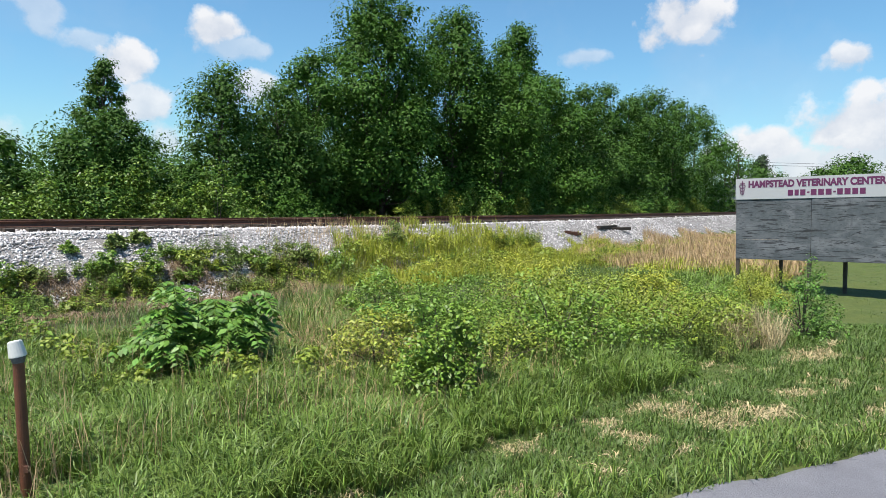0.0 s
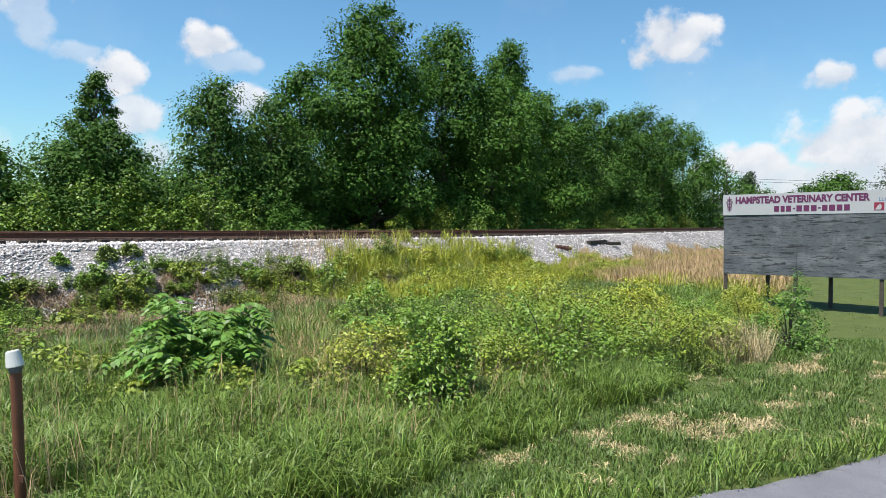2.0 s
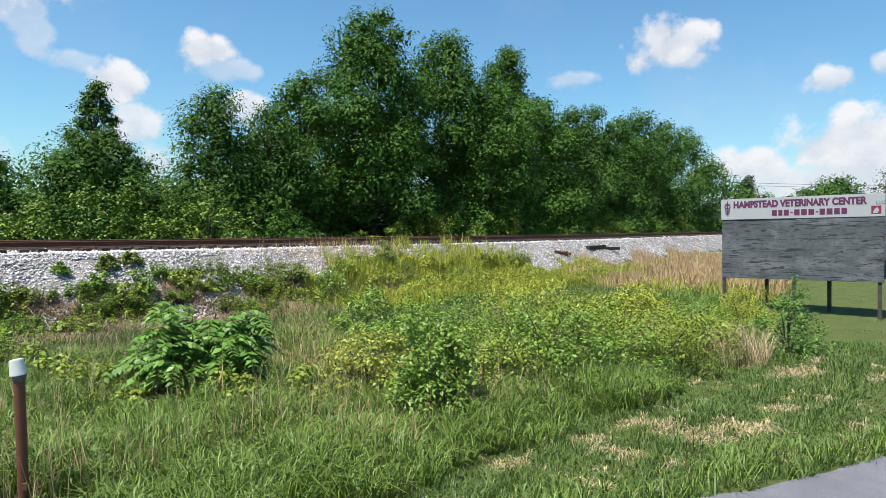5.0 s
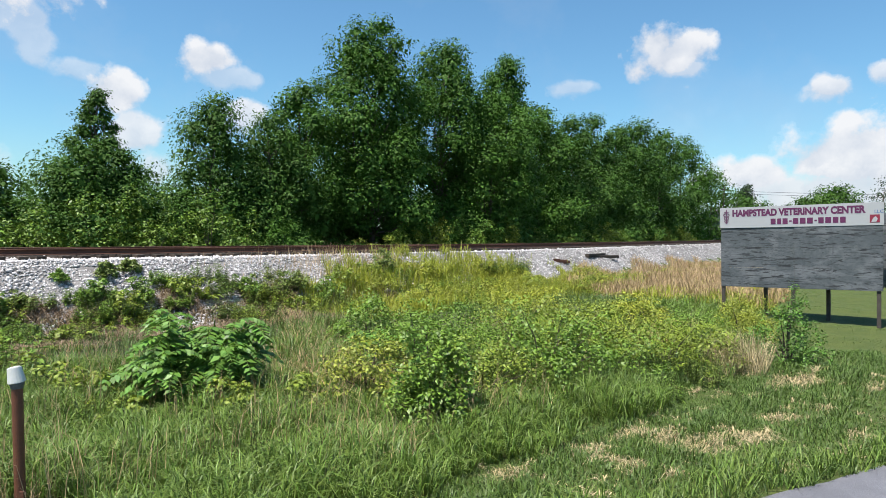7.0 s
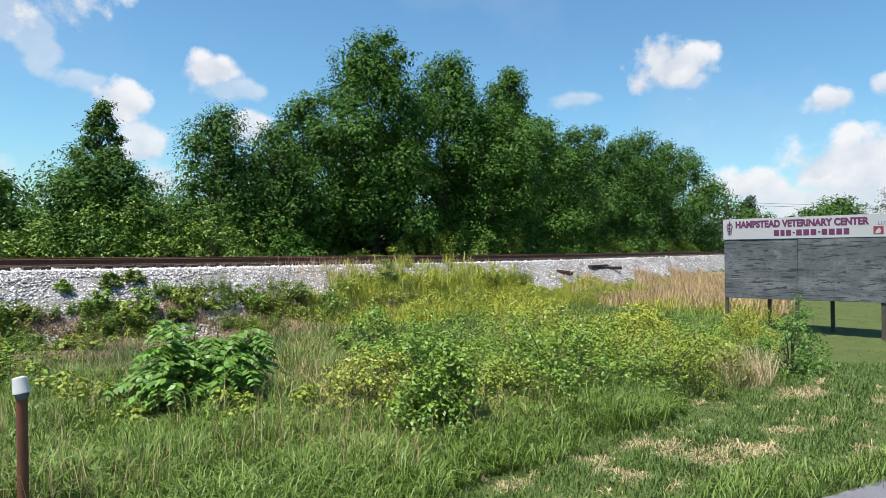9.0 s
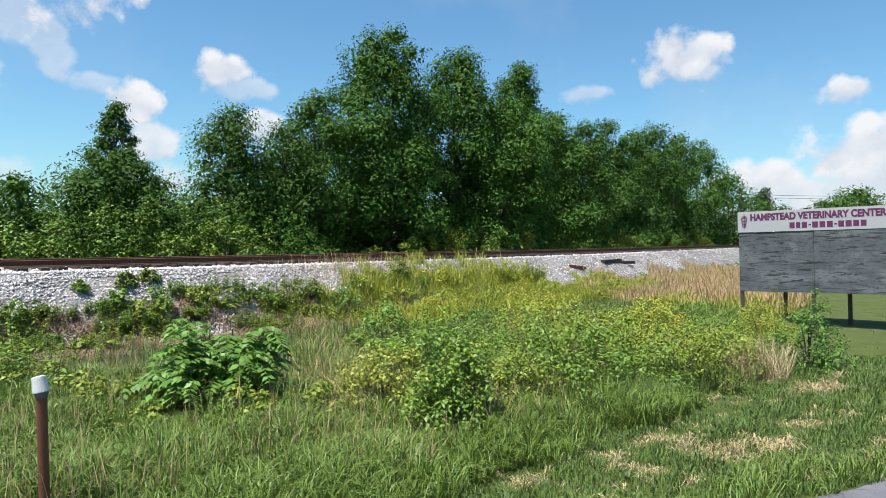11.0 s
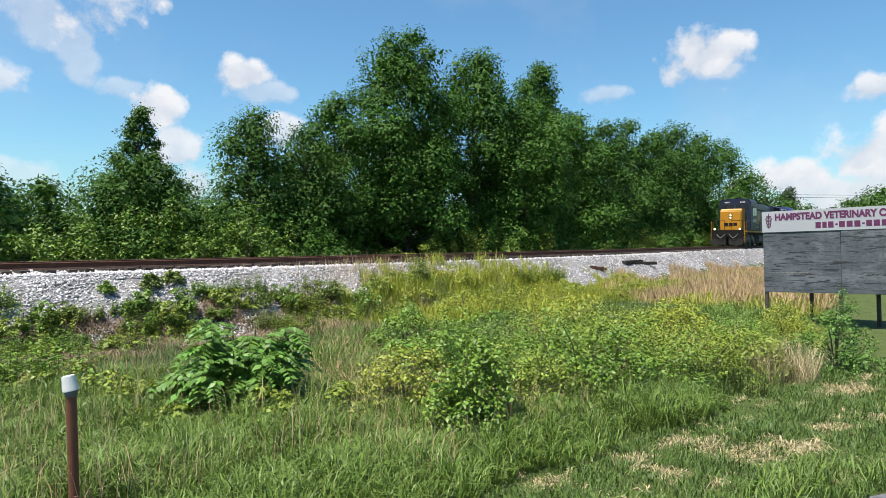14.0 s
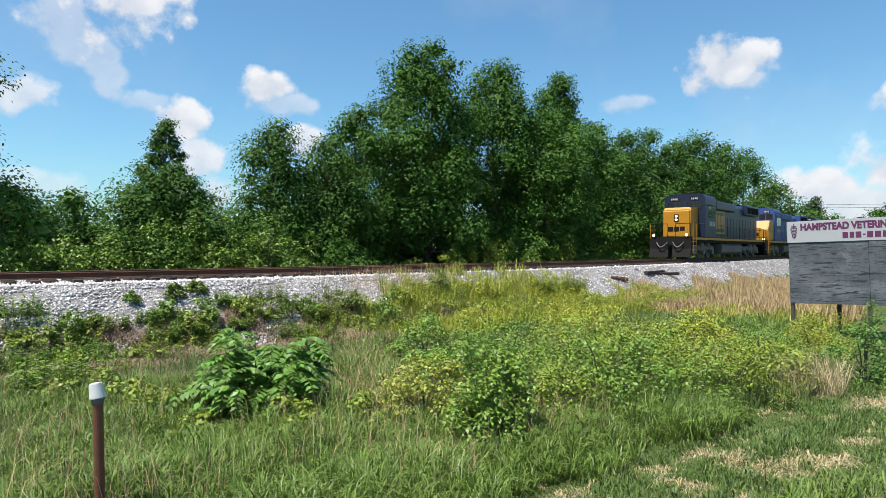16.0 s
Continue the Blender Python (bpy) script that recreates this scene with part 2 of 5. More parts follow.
M_LOCOBLUE = surface("blue_locomotive_paint", ((0.028, 0.06, 0.20), (0.035, 0.07, 0.22), (0.05, 0.08, 0.2)), 1.5, 22, 0.5, spec=0.2)
M_YELLOW = surface("yellow_locomotive_paint", ((0.416, 0.188, 0.0096), (0.448, 0.208, 0.012), (0.336, 0.152, 0.016)), 1.5, 25, 0.45)
M_BLACK = surface("black_grimy_steel", ((0.008, 0.008, 0.008), (0.014, 0.013, 0.012), (0.022, 0.02, 0.018)), 2, 25, 0.85, spec=0.1)
M_GRIME = surface("grey_grimy_steel", ((0.11, 0.108, 0.105), (0.06, 0.058, 0.056), (0.17, 0.16, 0.15)), 1.2, 20, 0.7)
M_GLASS = surface("dark_cab_glass", ((0.02, 0.025, 0.03), (0.03, 0.035, 0.04), (0.015, 0.02, 0.02)), 2, 10, 0.08, spec=0.8)
M_LAMP = glow("headlight_glow", (1.0, 0.80, 0.50), 1.6)
M_HOSE = surface("dusty_grey_hose", ((0.12, 0.12, 0.125), (0.09, 0.09, 0.095), (0.15, 0.145, 0.14)), 4, 30, 0.7)
M_WALLWHITE = surface("white_siding", ((0.484, 0.491, 0.507), (0.429, 0.437, 0.452), (0.515, 0.515, 0.523)), 0.6, 8, 0.7)
M_SHINGLE = surface("grey_shingles", ((0.16, 0.16, 0.17), (0.11, 0.11, 0.12), (0.2, 0.2, 0.2)), 0.7, 9, 0.9)


# ---- mesh helpers ----
def bulk(name, verts, quads, mats, index=None, parent=None, smooth=False):
    """One mesh from arrays: verts (n, 3), quads (m, 4); a quad that repeats its last corner is a triangle."""
    verts, quads = np.asarray(verts, np.float32), np.asarray(quads, np.int32)
    tri = quads[:, 3] == quads[:, 2]
    sizes = np.where(tri, 3, 4).astype(np.int32)
    keep = np.ones(quads.shape, bool)
    keep[tri, 3] = False
    me = bpy.data.meshes.new(name)
    me.vertices.add(len(verts))
    me.vertices.foreach_set("co", verts.ravel())
    me.loops.add(int(sizes.sum()))
    me.loops.foreach_set("vertex_index", quads[keep])
    me.polygons.add(len(quads))
    me.polygons.foreach_set("loop_start", np.concatenate([[0], np.cumsum(sizes)[:-1]]).astype(np.int32))
    for m in mats if isinstance(mats, (list, tuple)) else [mats]:
        me.materials.append(m)
    if index is not None:
        me.polygons.foreach_set("material_index", np.asarray(index, np.int32))
    me.update(calc_edges=True)
    me.validate()
    if smooth:
        me.polygons.foreach_set("use_smooth", np.ones(len(quads), bool))
    ob = new(name, me)
    if parent:
        ob.parent = parent
    return ob


def part(name, bm, mat, parent, label=""):
    me = bpy.data.meshes.new(name)
    bm.to_mesh(me)
    bm.free()
    me.materials.append(mat)
    ob = new(name, me)
    ob.parent = parent
    return tagged(ob, label)


def empty(name, m=None):
    ob = new(name)
    ob.empty_display_size = 0.3
    if m:
        ob.matrix_world = m
    return ob


def box(bm, x0, x1, y0, y1, z0, z1, bevel=0.0, m=None):
    made = bmesh.ops.create_cube(bm, size=1.0, matrix=pose((x0 + x1) / 2, (y0 + y1) / 2, (z0 + z1) / 2) @ Matrix.Diagonal((x1 - x0, y1 - y0, z1 - z0, 1)))
    if bevel:
        edges = {e for v in made["verts"] for e in v.link_edges}
        out = bmesh.ops.bevel(bm, geom=list(edges), offset=bevel, segments=2, affect="EDGES", profile=0.6)
        made["verts"] = list({v for f in out["faces"] for v in f.verts} | {v for v in made["verts"] if v.is_valid})
    if m:
        bmesh.ops.transform(bm, matrix=m, verts=[v for v in made["verts"] if v.is_valid])
    return bm


def boxes(*rows, bevel=0.0):
    bm = bmesh.new()
    for r in rows:
        box(bm, *r, bevel=bevel)
    return bm


def rod(bm, a, b, r, r2=None, seg=8):
    a, b = Vector(a), Vector(b)
    m = Matrix.Translation((a + b) / 2) @ (b - a).to_track_quat("Z", "Y").to_matrix().to_4x4()
    bmesh.ops.create_cone(bm, cap_ends=True, segments=seg, radius1=r, radius2=r if r2 is None else r2, depth=(b - a).length, matrix=m)
    return bm


def prism(bm, outline, y0, y1):
    """Outline in x, z pushed along y."""
    a = [bm.verts.new((x, y0, z)) for x, z in outline]
    b = [bm.verts.new((x, y1, z)) for x, z in outline]
    n = len(outline)
    bm.faces.new(a)
    bm.faces.new(b[::-1])
    for i in range(n):
        bm.faces.new((a[i], b[i], b[(i + 1) % n], a[(i + 1) % n]))
    bmesh.ops.recalc_face_normals(bm, faces=bm.faces)
    return bm


rng = np.random.default_rng(7)


def unit(v):
    return v / (np.linalg.norm(v, axis=-1, keepdims=True) + 1e-9)


def leaves(at, size, droop=0.15, flat=0.6, wide=0.55, face=None):
    """Folded diamond leaves at the given places: verts and quads. flat: how far they lie level; face: the side each turns to the light."""
    n = len(at)
    if face is None:
        up = unit(rng.normal(size=(n, 3)) * (1 - flat) + (0, 0, 1))
        way = unit(rng.normal(size=(n, 3)) * (1, 1, 1 - flat) - (0, 0, droop))
    else:
        up = unit(face + rng.normal(size=(n, 3)) * 0.3)
        way = unit(np.cross(up, rng.normal(size=(n, 3))) - (0, 0, droop))
    side = unit(np.cross(way, up))
    s = (np.asarray(size) * rng.uniform(0.65, 1.35, n))[:, None]
    lift = unit(np.cross(side, way)) * s * 0.12
    v = np.stack([at, at + way * s * 0.45 + side * s * wide * 0.5 + lift, at + way * s, at + way * s * 0.45 - side * s * wide * 0.5 + lift], 1)
    return v.reshape(-1, 3), np.arange(4 * n).reshape(n, 4)


def blades(at, height, width, lean=0.35):
    """Bent grass blades: three stages, tapering to the tip."""
    n = len(at)
    a = rng.uniform(0, 2 * np.pi, n)
    h = (np.asarray(height) * rng.uniform(0.55, 1.25, n))[:, None]
    w = (np.asarray(width) * rng.uniform(0.7, 1.4, n))[:, None]
    out = np.stack([np.cos(a), np.sin(a), np.zeros(n)], 1)
    turn = a + rng.uniform(-1.2, 1.2, n) + np.pi / 2
    side = np.stack([np.cos(turn), np.sin(turn), np.zeros(n)], 1)
    k = (rng.uniform(0.2, 1.0, n) * lean)[:, None]
    mid = at + out * h * k * 0.4 + (0, 0, 1) * h * (0.68 - 0.1 * k)
    tip = at + out * h * k * 1.15 + (0, 0, 1) * h * np.clip(1.0 - 0.52 * k, 0.12, 1)
    v = np.stack([at - side * w / 2, at + side * w / 2, mid + side * w * 0.4, mid - side * w * 0.4, tip], 1)
    i = np.arange(n)[:, None] * 5
    q = np.concatenate([i + np.array([0, 1, 2, 3]), i + np.array([3, 2, 4, 4])])
    return v.reshape(-1, 3), q


def joined(pieces):
    vs, qs, n = [], [], 0
    for v, q in pieces:
        vs.append(v)
        qs.append(q + n)
        n += len(v)
    return np.concatenate(vs), np.concatenate(qs)


# ---- the line of the track ----
TS = np.arange(-90.0, 320.0, 0.5)
TH = np.radians(47.5 - 12 * np.clip(TS, -25, 38) / 38)
TX = np.concatenate([[0], np.cumsum(np.sin((TH[1:] + TH[:-1]) / 2) * 0.5)])
TY = np.concatenate([[0], np.cumsum(np.cos((TH[1:] + TH[:-1]) / 2) * 0.5)])
ORIGIN = int(np.argmin(abs(TS)))
TX += -13 - 0.75 * math.cos(TH[ORIGIN]) - TX[ORIGIN]
TY += 15.5 + 0.75 * math.sin(TH[ORIGIN]) - TY[ORIGIN]
RAIL_Z = 1.9


def track(s, d):
    """A place s metres along the track, d metres from its middle on the camera's side."""
    x, y, h = (np.interp(s, TS, c) for c in (TX, TY, TH))
    return x + d * np.cos(h), y - d * np.sin(h)


def heading(s):
    return float(np.interp(s, TS, TH))


def to_track(x, y):
    """The nearest s and the signed distance d of places."""
    x, y = np.atleast_1d(x), np.atleast_1d(y)
    s, d = np.empty(len(x)), np.empty(len(x))
    for i in range(0, len(x), 4000):
        k = slice(i, i + 4000)
        j = np.argmin((x[k, None] - TX[::2]) ** 2 + (y[k, None] - TY[::2]) ** 2, axis=1)
        px, py, ph = TX[::2][j], TY[::2][j], TH[::2][j]
        s[k] = TS[::2][j]
        d[k] = (x[k] - px) * np.cos(ph) - (y[k] - py) * np.sin(ph)
    return s, d


def bank(d):
    """Height of the finished surface across the track."""
    return np.interp(d, [-60, -9, -5.2, -2.6, 2.15, 4.9, 5.6], [1.0, 1.0, 0.95, 1.58, 1.6, 0.08, 0.0])


def wave(x, y):
    return 0.06 * np.sin(x * 0.9 + 1.3) * np.sin(y * 0.7) + 0.04 * np.sin(x * 2.1 + y * 1.7)


def ground_z(x, y):
    s, d = to_track(x, y)
    edge = np.clip((y - (4.55 + 0.45 * x) - 0.3) / 2.0, 0, 1)
    return bank(d) + wave(np.atleast_1d(x), np.atleast_1d(y)) * edge * (np.abs(d) > 4.5)


# ---- ground, road, bank, track ----
def make_ground():
    def axis(lo, hi, step):
        far = np.array([60, 150, 400, 1000, 2500.0])
        return np.concatenate([lo - far[::-1], np.arange(lo, hi + 0.01, step), hi + far])
    xs, ys = axis(-45, 75, 0.75), axis(-12, 120, 0.75)
    gx, gy = np.meshgrid(xs, ys)
    z = ground_z(gx.ravel(), gy.ravel())
    s, d = to_track(gx.ravel(), gy.ravel())
    z -= np.where((d < 4.1) & (d > -4.8), 0.07, 0.0)
    road_side = gy.ravel() < 4.55 + 0.45 * gx.ravel() - 0.15
    z -= np.where(road_side & (np.abs(d) > 6), 0.03, 0.0)
    v = np.stack([gx.ravel(), gy.ravel(), z], 1)
    fx, fy = gx.ravel() + 0.37, gy.ravel() + 0.37
    bare = ((off_road(fx, fy) > lawn_edge(fx)) & (np.abs(fx) < 40) & (d < 14)).astype(int)
    w = len(xs)
    i = (np.arange(len(ys) - 1)[:, None] * w + np.arange(w - 1)[None]).ravel()
    ob = bulk("ground", v, np.stack([i, i + 1, i + w + 1, i + w], 1), [M_TURF, M_SOIL], bare[i], smooth=True)
    tagged(ob, "grassy earth with mown lawn beside a railway bank", "ground", kind="structure")


def make_road():
    xs = np.arange(-40, 41, 0.5)
    rows = []
    for k, off in enumerate((0.0, -0.12, -1.5, -3.0, -6.5)):
        jag = 0.05 * np.sin(xs * 3.1) + 0.04 * np.sin(xs * 7.7) if k < 2 else 0 * xs
        rows.append(np.stack([xs, 4.55 + 0.45 * xs + off + jag, np.full(len(xs), -0.012 if k == 0 else 0.012)], 1))
    v = np.concatenate(rows)
    w = len(xs)
    i = (np.arange(4)[:, None] * w + np.arange(w - 1)[None]).ravel()
    ob = bulk("road", v, np.stack([i, i + w, i + w + 1, i + 1], 1), M_ASPHALT, smooth=True)
    tagged(ob, "pale grey worn asphalt road with ragged grassy edge", "road", kind="structure")


def make_bank():
    ss = np.arange(-60, 200, 0.5)
    ds = np.array([-5.4, -4.2, -3.2, -2.6, -1.6, -0.6, 0.6, 1.6, 2.15, 2.8, 3.2, 3.6, 4.0, 4.25, 4.4])
    gs, gd = np.meshgrid(ss, ds)
    x, y = track(gs.ravel(), gd.ravel())
    z = bank(gd.ravel()) - 0.12 * (gd.ravel() > 4.3) + 0.05 * np.sin(gs.ravel() * 1.9 + gd.ravel() * 2) * (gd.ravel() > 2.4)
    w = len(ss)
    i = (np.arange(len(ds) - 1)[:, None] * w + np.arange(w - 1)[None]).ravel()
    ob = bulk("ballast_bed", np.stack([x, y, z], 1), np.stack([i, i + w, i + w + 1, i + 1], 1), M_BED, smooth=True)
    tagged(ob, "sloping bank of grey crushed stone under the track", "ballast bank", kind="structure")
    # loose stones, dense where the camera is near
    s = np.concatenate([rng.uniform(-1, 13, 28000), rng.uniform(13, 40, 10000), rng.uniform(40, 90, 3000)])
    d = np.where(rng.random(len(s)) < 0.8, rng.uniform(0.9, 5.5, len(s)), rng.uniform(-2.6, 0.9, len(s)))
    d = np.where(d > 4.1, np.where(rng.random(len(s)) < 0.72, d, d - 2.2), d)
    x, y = track(s, d)
    size = rng.uniform(0.018, 0.046, len(s)) * (1 + 0.5 * (rng.random(len(s)) < 0.04)) * np.where(s > 40, 1.6, np.where(s > 14, 1.25, 1.0))
    z = bank(d) + 0.05 * np.sin(s * 1.9 + d * 2) * (d > 2.4) + size * 0.3
    n = len(s)
    base = np.array([[1, 0, 0], [0, 1, 0], [-1, 0, 0], [0, -1, 0], [0, 0, 0.8], [0, 0, -0.8]], float)
    v = base[None] * rng.uniform(0.55, 1.3, (n, 6, 1)) + rng.normal(scale=0.22, size=(n, 6, 3))
    a = rng.uniform(0, 6.28, n)
    ca, sa = np.cos(a)[:, None], np.sin(a)[:, None]
    v = np.stack([v[..., 0] * ca - v[..., 1] * sa, v[..., 0] * sa + v[..., 1] * ca, v[..., 2]], 2) * size[:, None, None] + np.stack([x, y, z], 1)[:, None]
    f = np.array([[0, 1, 4, 4], [1, 2, 4, 4], [2, 3, 4, 4], [3, 0, 4, 4], [1, 0, 5, 5], [2, 1, 5, 5], [3, 2, 5, 5], [0, 3, 5, 5]])
    q = (np.arange(n)[:, None, None] * 6 + f[None]).reshape(-1, 4)
    ob = bulk("ballast_stones", v.reshape(-1, 3), q, M_STONE)
    tagged(ob, "loose pale grey crushed stones on the bank", "ballast", kind="stuff")


def make_track():
    whole = empty("railway_track")
    tagged(whole, "rusty railway track on wooden sleepers and pale ballast", "railway track")
    ss = np.arange(-40, 190, 1.0)
    # rail section: across, height
    sec = np.array([[-0.07, 0], [-0.07, 0.015], [-0.012, 0.035], [-0.012, 0.13], [-0.037, 0.14], [-0.037, 0.172], [0.037, 0.172], [0.037, 0.14], [0.012, 0.13], [0.012, 0.035], [0.07, 0.015], [0.07, 0]])
    for off in (-0.755, 0.755):
        x, y = track(np.repeat(ss, 12), np.tile(sec[:, 0], len(ss)) + off)
        z = np.tile(sec[:, 1], len(ss)) + RAIL_Z - 0.172
        k = np.arange(12)
        i = (np.arange(len(ss) - 1) * 12)[:, None]
        q = np.stack([i + k, i + (k + 1) % 12, i + 12 + (k + 1) % 12, i + 12 + k], 2).reshape(-1, 4)
        ob = bulk("rail", np.stack([x, y, z], 1), q, [M_RUST, M_RAILHEAD], np.tile((k == 5).astype(int), len(ss) - 1), whole)
        tagged(ob, "rust-brown steel rail with a worn top")
    bm = boxes((-0.115, 0.115, -1.3, 1.3, -0.09, 0.09), bevel=0.012)
    for y in (-0.755, 0.755):
        box(bm, -0.1, 0.1, y - 0.18, y + 0.18, 0.09, 0.102)
    first = part("sleeper", bm, M_TIE, whole)
    me = first.data
    for k in range(300):
        s = -30 + k * 0.5 + 0.05 * math.sin(k * 2.3)
        ob = first if k == 0 else new("sleeper", me)
        ob.parent = whole
        x, y = track(s, 0.0)
        ob.matrix_world = pose(float(x), float(y), RAIL_Z - 0.172 - 0.102, 0, 0, 90 - math.degrees(heading(s)) + 0.8 * math.sin(k * 1.7))


# ---- the sign ----
def text(name, body, size, m, mat, parent, stretch=1.0, bold=0.0):
    c = bpy.data.curves.new(name, "FONT")
    c.body, c.size, c.align_x, c.align_y, c.extrude, c.offset = body, size, "LEFT", "CENTER", 0.003, bold
    c.materials.append(mat)
    ob = new(name, c)
    ob.parent = parent
    ob.matrix_local = m @ Matrix.Diagonal((stretch, 1, 1, 1))
    return ob


def make_sign():
    A, B = Vector((8.86, 19.65, 0)), Vector((12.15, 17.05, 0))
    along = (B - A).normalized()
    wide = (B - A).length
    ang = math.degrees(math.atan2(along.y, along.x))
    sign = empty("billboard", Matrix.Translation(A) @ pose(0, 0, 0, 0, 0, ang) @ pose(0, 0, 0, 0, -1.6, 0))
    tagged(sign, "weathered grey plywood billboard with a white name strip", "billboard")
    # local: x along the sign, -y towards the road, z up
    rows = ((0.90, 1.503), (1.507, 2.115), (2.119, 2.722))
    for z0, z1 in rows:
        for x0, x1 in ((0.0, 2.03), (2.04, wide)):
            part("plywood_board", boxes((x0, x1, -0.02 - (0.012 if x0 > 1 else 0), 0.0, z0, z1), bevel=0.004), M_PLYWOOD, sign)
    strip = part("name_strip", boxes((-0.02, wide + 0.02, -0.045, -0.022, 2.726, 3.36), bevel=0.004), M_WHITE, sign, "white strip with purple lettering")
    text("lettering", "HAMPSTEAD VETERINARY CENTER", 0.275, pose(0.34, -0.048, 3.17, 90, 0, 0), M_PURPLE, strip, 0.80, 0.014)
    x = 1.42
    for n in (0.15, 0.12, 0.15, 0.07, 0.16, 0.16, 0.16, 0.07, 0.15, 0.16, 0.15, 0.15):   # number shown as plain bars
        h = 0.02 if n == 0.07 else 0.085
        part("number_bar", boxes((x, x + n * 0.9, -0.051, -0.046, 2.90 - h, 2.90 + h)), M_PURPLE, strip, "dark purple bar")
        x += n + 0.025
    bm = bmesh.new()
    rod(bm, (0.17, -0.05, 2.86), (0.17, -0.05, 3.3), 0.012)
    for z, w in ((3.13, 0.085), (3.03, 0.065), (2.94, 0.05)):
        for sx in (-1, 1):
            for k in range(6):
                a0, a1 = math.pi * k / 6, math.pi * (k + 1) / 6
                rod(bm, (0.17 + sx * w * math.sin(a0), -0.05, z + 0.05 * math.cos(a0)), (0.17 + sx * w * math.sin(a1), -0.05, z + 0.05 * math.cos(a1)), 0.011, seg=5)
    box(bm, 0.1, 0.24, -0.052, -0.046, 3.2, 3.225)
    part("emblem", bm, M_PURPLE, strip, "purple staff emblem")
    part("logo_square", boxes((wide - 0.30, wide - 0.07, -0.05, -0.046, 2.80, 3.02)), M_RED, strip, "dark red square mark")
    part("logo_figure", prism(bmesh.new(), ((wide - 0.27, 2.82), (wide - 0.15, 2.82), (wide - 0.12, 2.9), (wide - 0.16, 2.98), (wide - 0.22, 2.93)), -0.055, -0.051), M_WHITE, strip)
    text("small_lettering", "LLC", 0.13, pose(wide - 0.2, -0.048, 3.1, 90, 0, 0), M_BLUE, strip)
    for x in (0.05, 2.0, wide - 0.1):
        part("post", boxes((x - 0.05, x + 0.05, 0.004, 0.104, -0.35, 3.2), bevel=0.008), M_POST, sign)
    for z in (1.0, 2.1, 3.1):
        part("rail_batten", boxes((0.0, wide, 0.108, 0.146, z - 0.045, z + 0.045), bevel=0.004), M_POST, sign)
    # second face, set back to back at a wedge
    back = empty("rear_billboard", sign.matrix_world @ pose(1.05, 1.15, 0, 0, 0, -6))
    tagged(back, "rear face of the billboard on dark wooden posts", "billboard")
    for x in (0.0, 1.75, 3.5):
        part("post", boxes((x - 0.05, x + 0.05, -0.05, 0.05, -0.35, 3.0), bevel=0.008), M_POST, back)
    for z0, z1 in ((0.95, 1.75), (1.762, 2.5), (2.512, 3.1)):
        part("plywood_board", boxes((-0.1, 3.6, 0.054, 0.074, z0, z1), bevel=0.004), M_PLYWOOD, back)


def make_pipe():
    pipe = empty("marker_post", pose(-3.45, 5.06, 0, 1.0, -0.6, 0))
    tagged(pipe, "rusty brown pipe post with a tilted white plastic cap", "marker post")
    bm = bmesh.new()
    rod(bm, (0, 0, -0.3), (0, 0, 1.215), 0.041, seg=18)
    part("pipe", bm, M_PIPE, pipe)
    bm = bmesh.new()
    rod(bm, (0, 0, 1.185), (0, 0, 1.245), 0.047, seg=18)
    rod(bm, (0, 0, 1.21), (0, 0, 1.225), 0.053, seg=18)
    part("band", bm, M_CLAMP, pipe, "dull metal band")
    bm = bmesh.new()
    rod(bm, (0, 0, 0), (0, 0, 0.13), 0.066, 0.05, seg=20)
    bmesh.ops.bevel(bm, geom=[e for e in bm.edges if e.calc_length() < 0.03], offset=0.006, segments=2, affect="EDGES")
    bmesh.ops.transform(bm, matrix=pose(0, 0, 1.23, 0, -9, 0), verts=bm.verts)
    part("cap", bm, M_CAP, pipe, "white plastic cap")
    bm = bmesh.new()
    box(bm, 0.02, 0.06, -0.046, -0.03, 0.28, 0.34, 0.003)
    part("rust_patch_plate", bm, M_RUST, pipe)


# ---- trees and shrubs ----
def stick(path, r0, r1, seg=6):
    """A tapered bent limb through the given places."""
    path = np.asarray(path, float)
    n = len(path)
    way = unit(np.gradient(path, axis=0))
    a = unit(np.cross(way, np.array([0.31, 0.77, 0.55])))
    b = np.cross(way, a)
    r = np.linspace(r0, r1, n)
    ang = np.arange(seg) * 2 * np.pi / seg
    v = path[:, None] + r[:, None, None] * (np.cos(ang)[None, :, None] * a[:, None] + np.sin(ang)[None, :, None] * b[:, None])
    i = (np.arange(n - 1) * seg)[:, None]
    k = np.arange(seg)
    q = np.stack([i + k, i + (k + 1) % seg, i + seg + (k + 1) % seg, i + seg + k], 2).reshape(-1, 4)
    return v.reshape(-1, 3), q


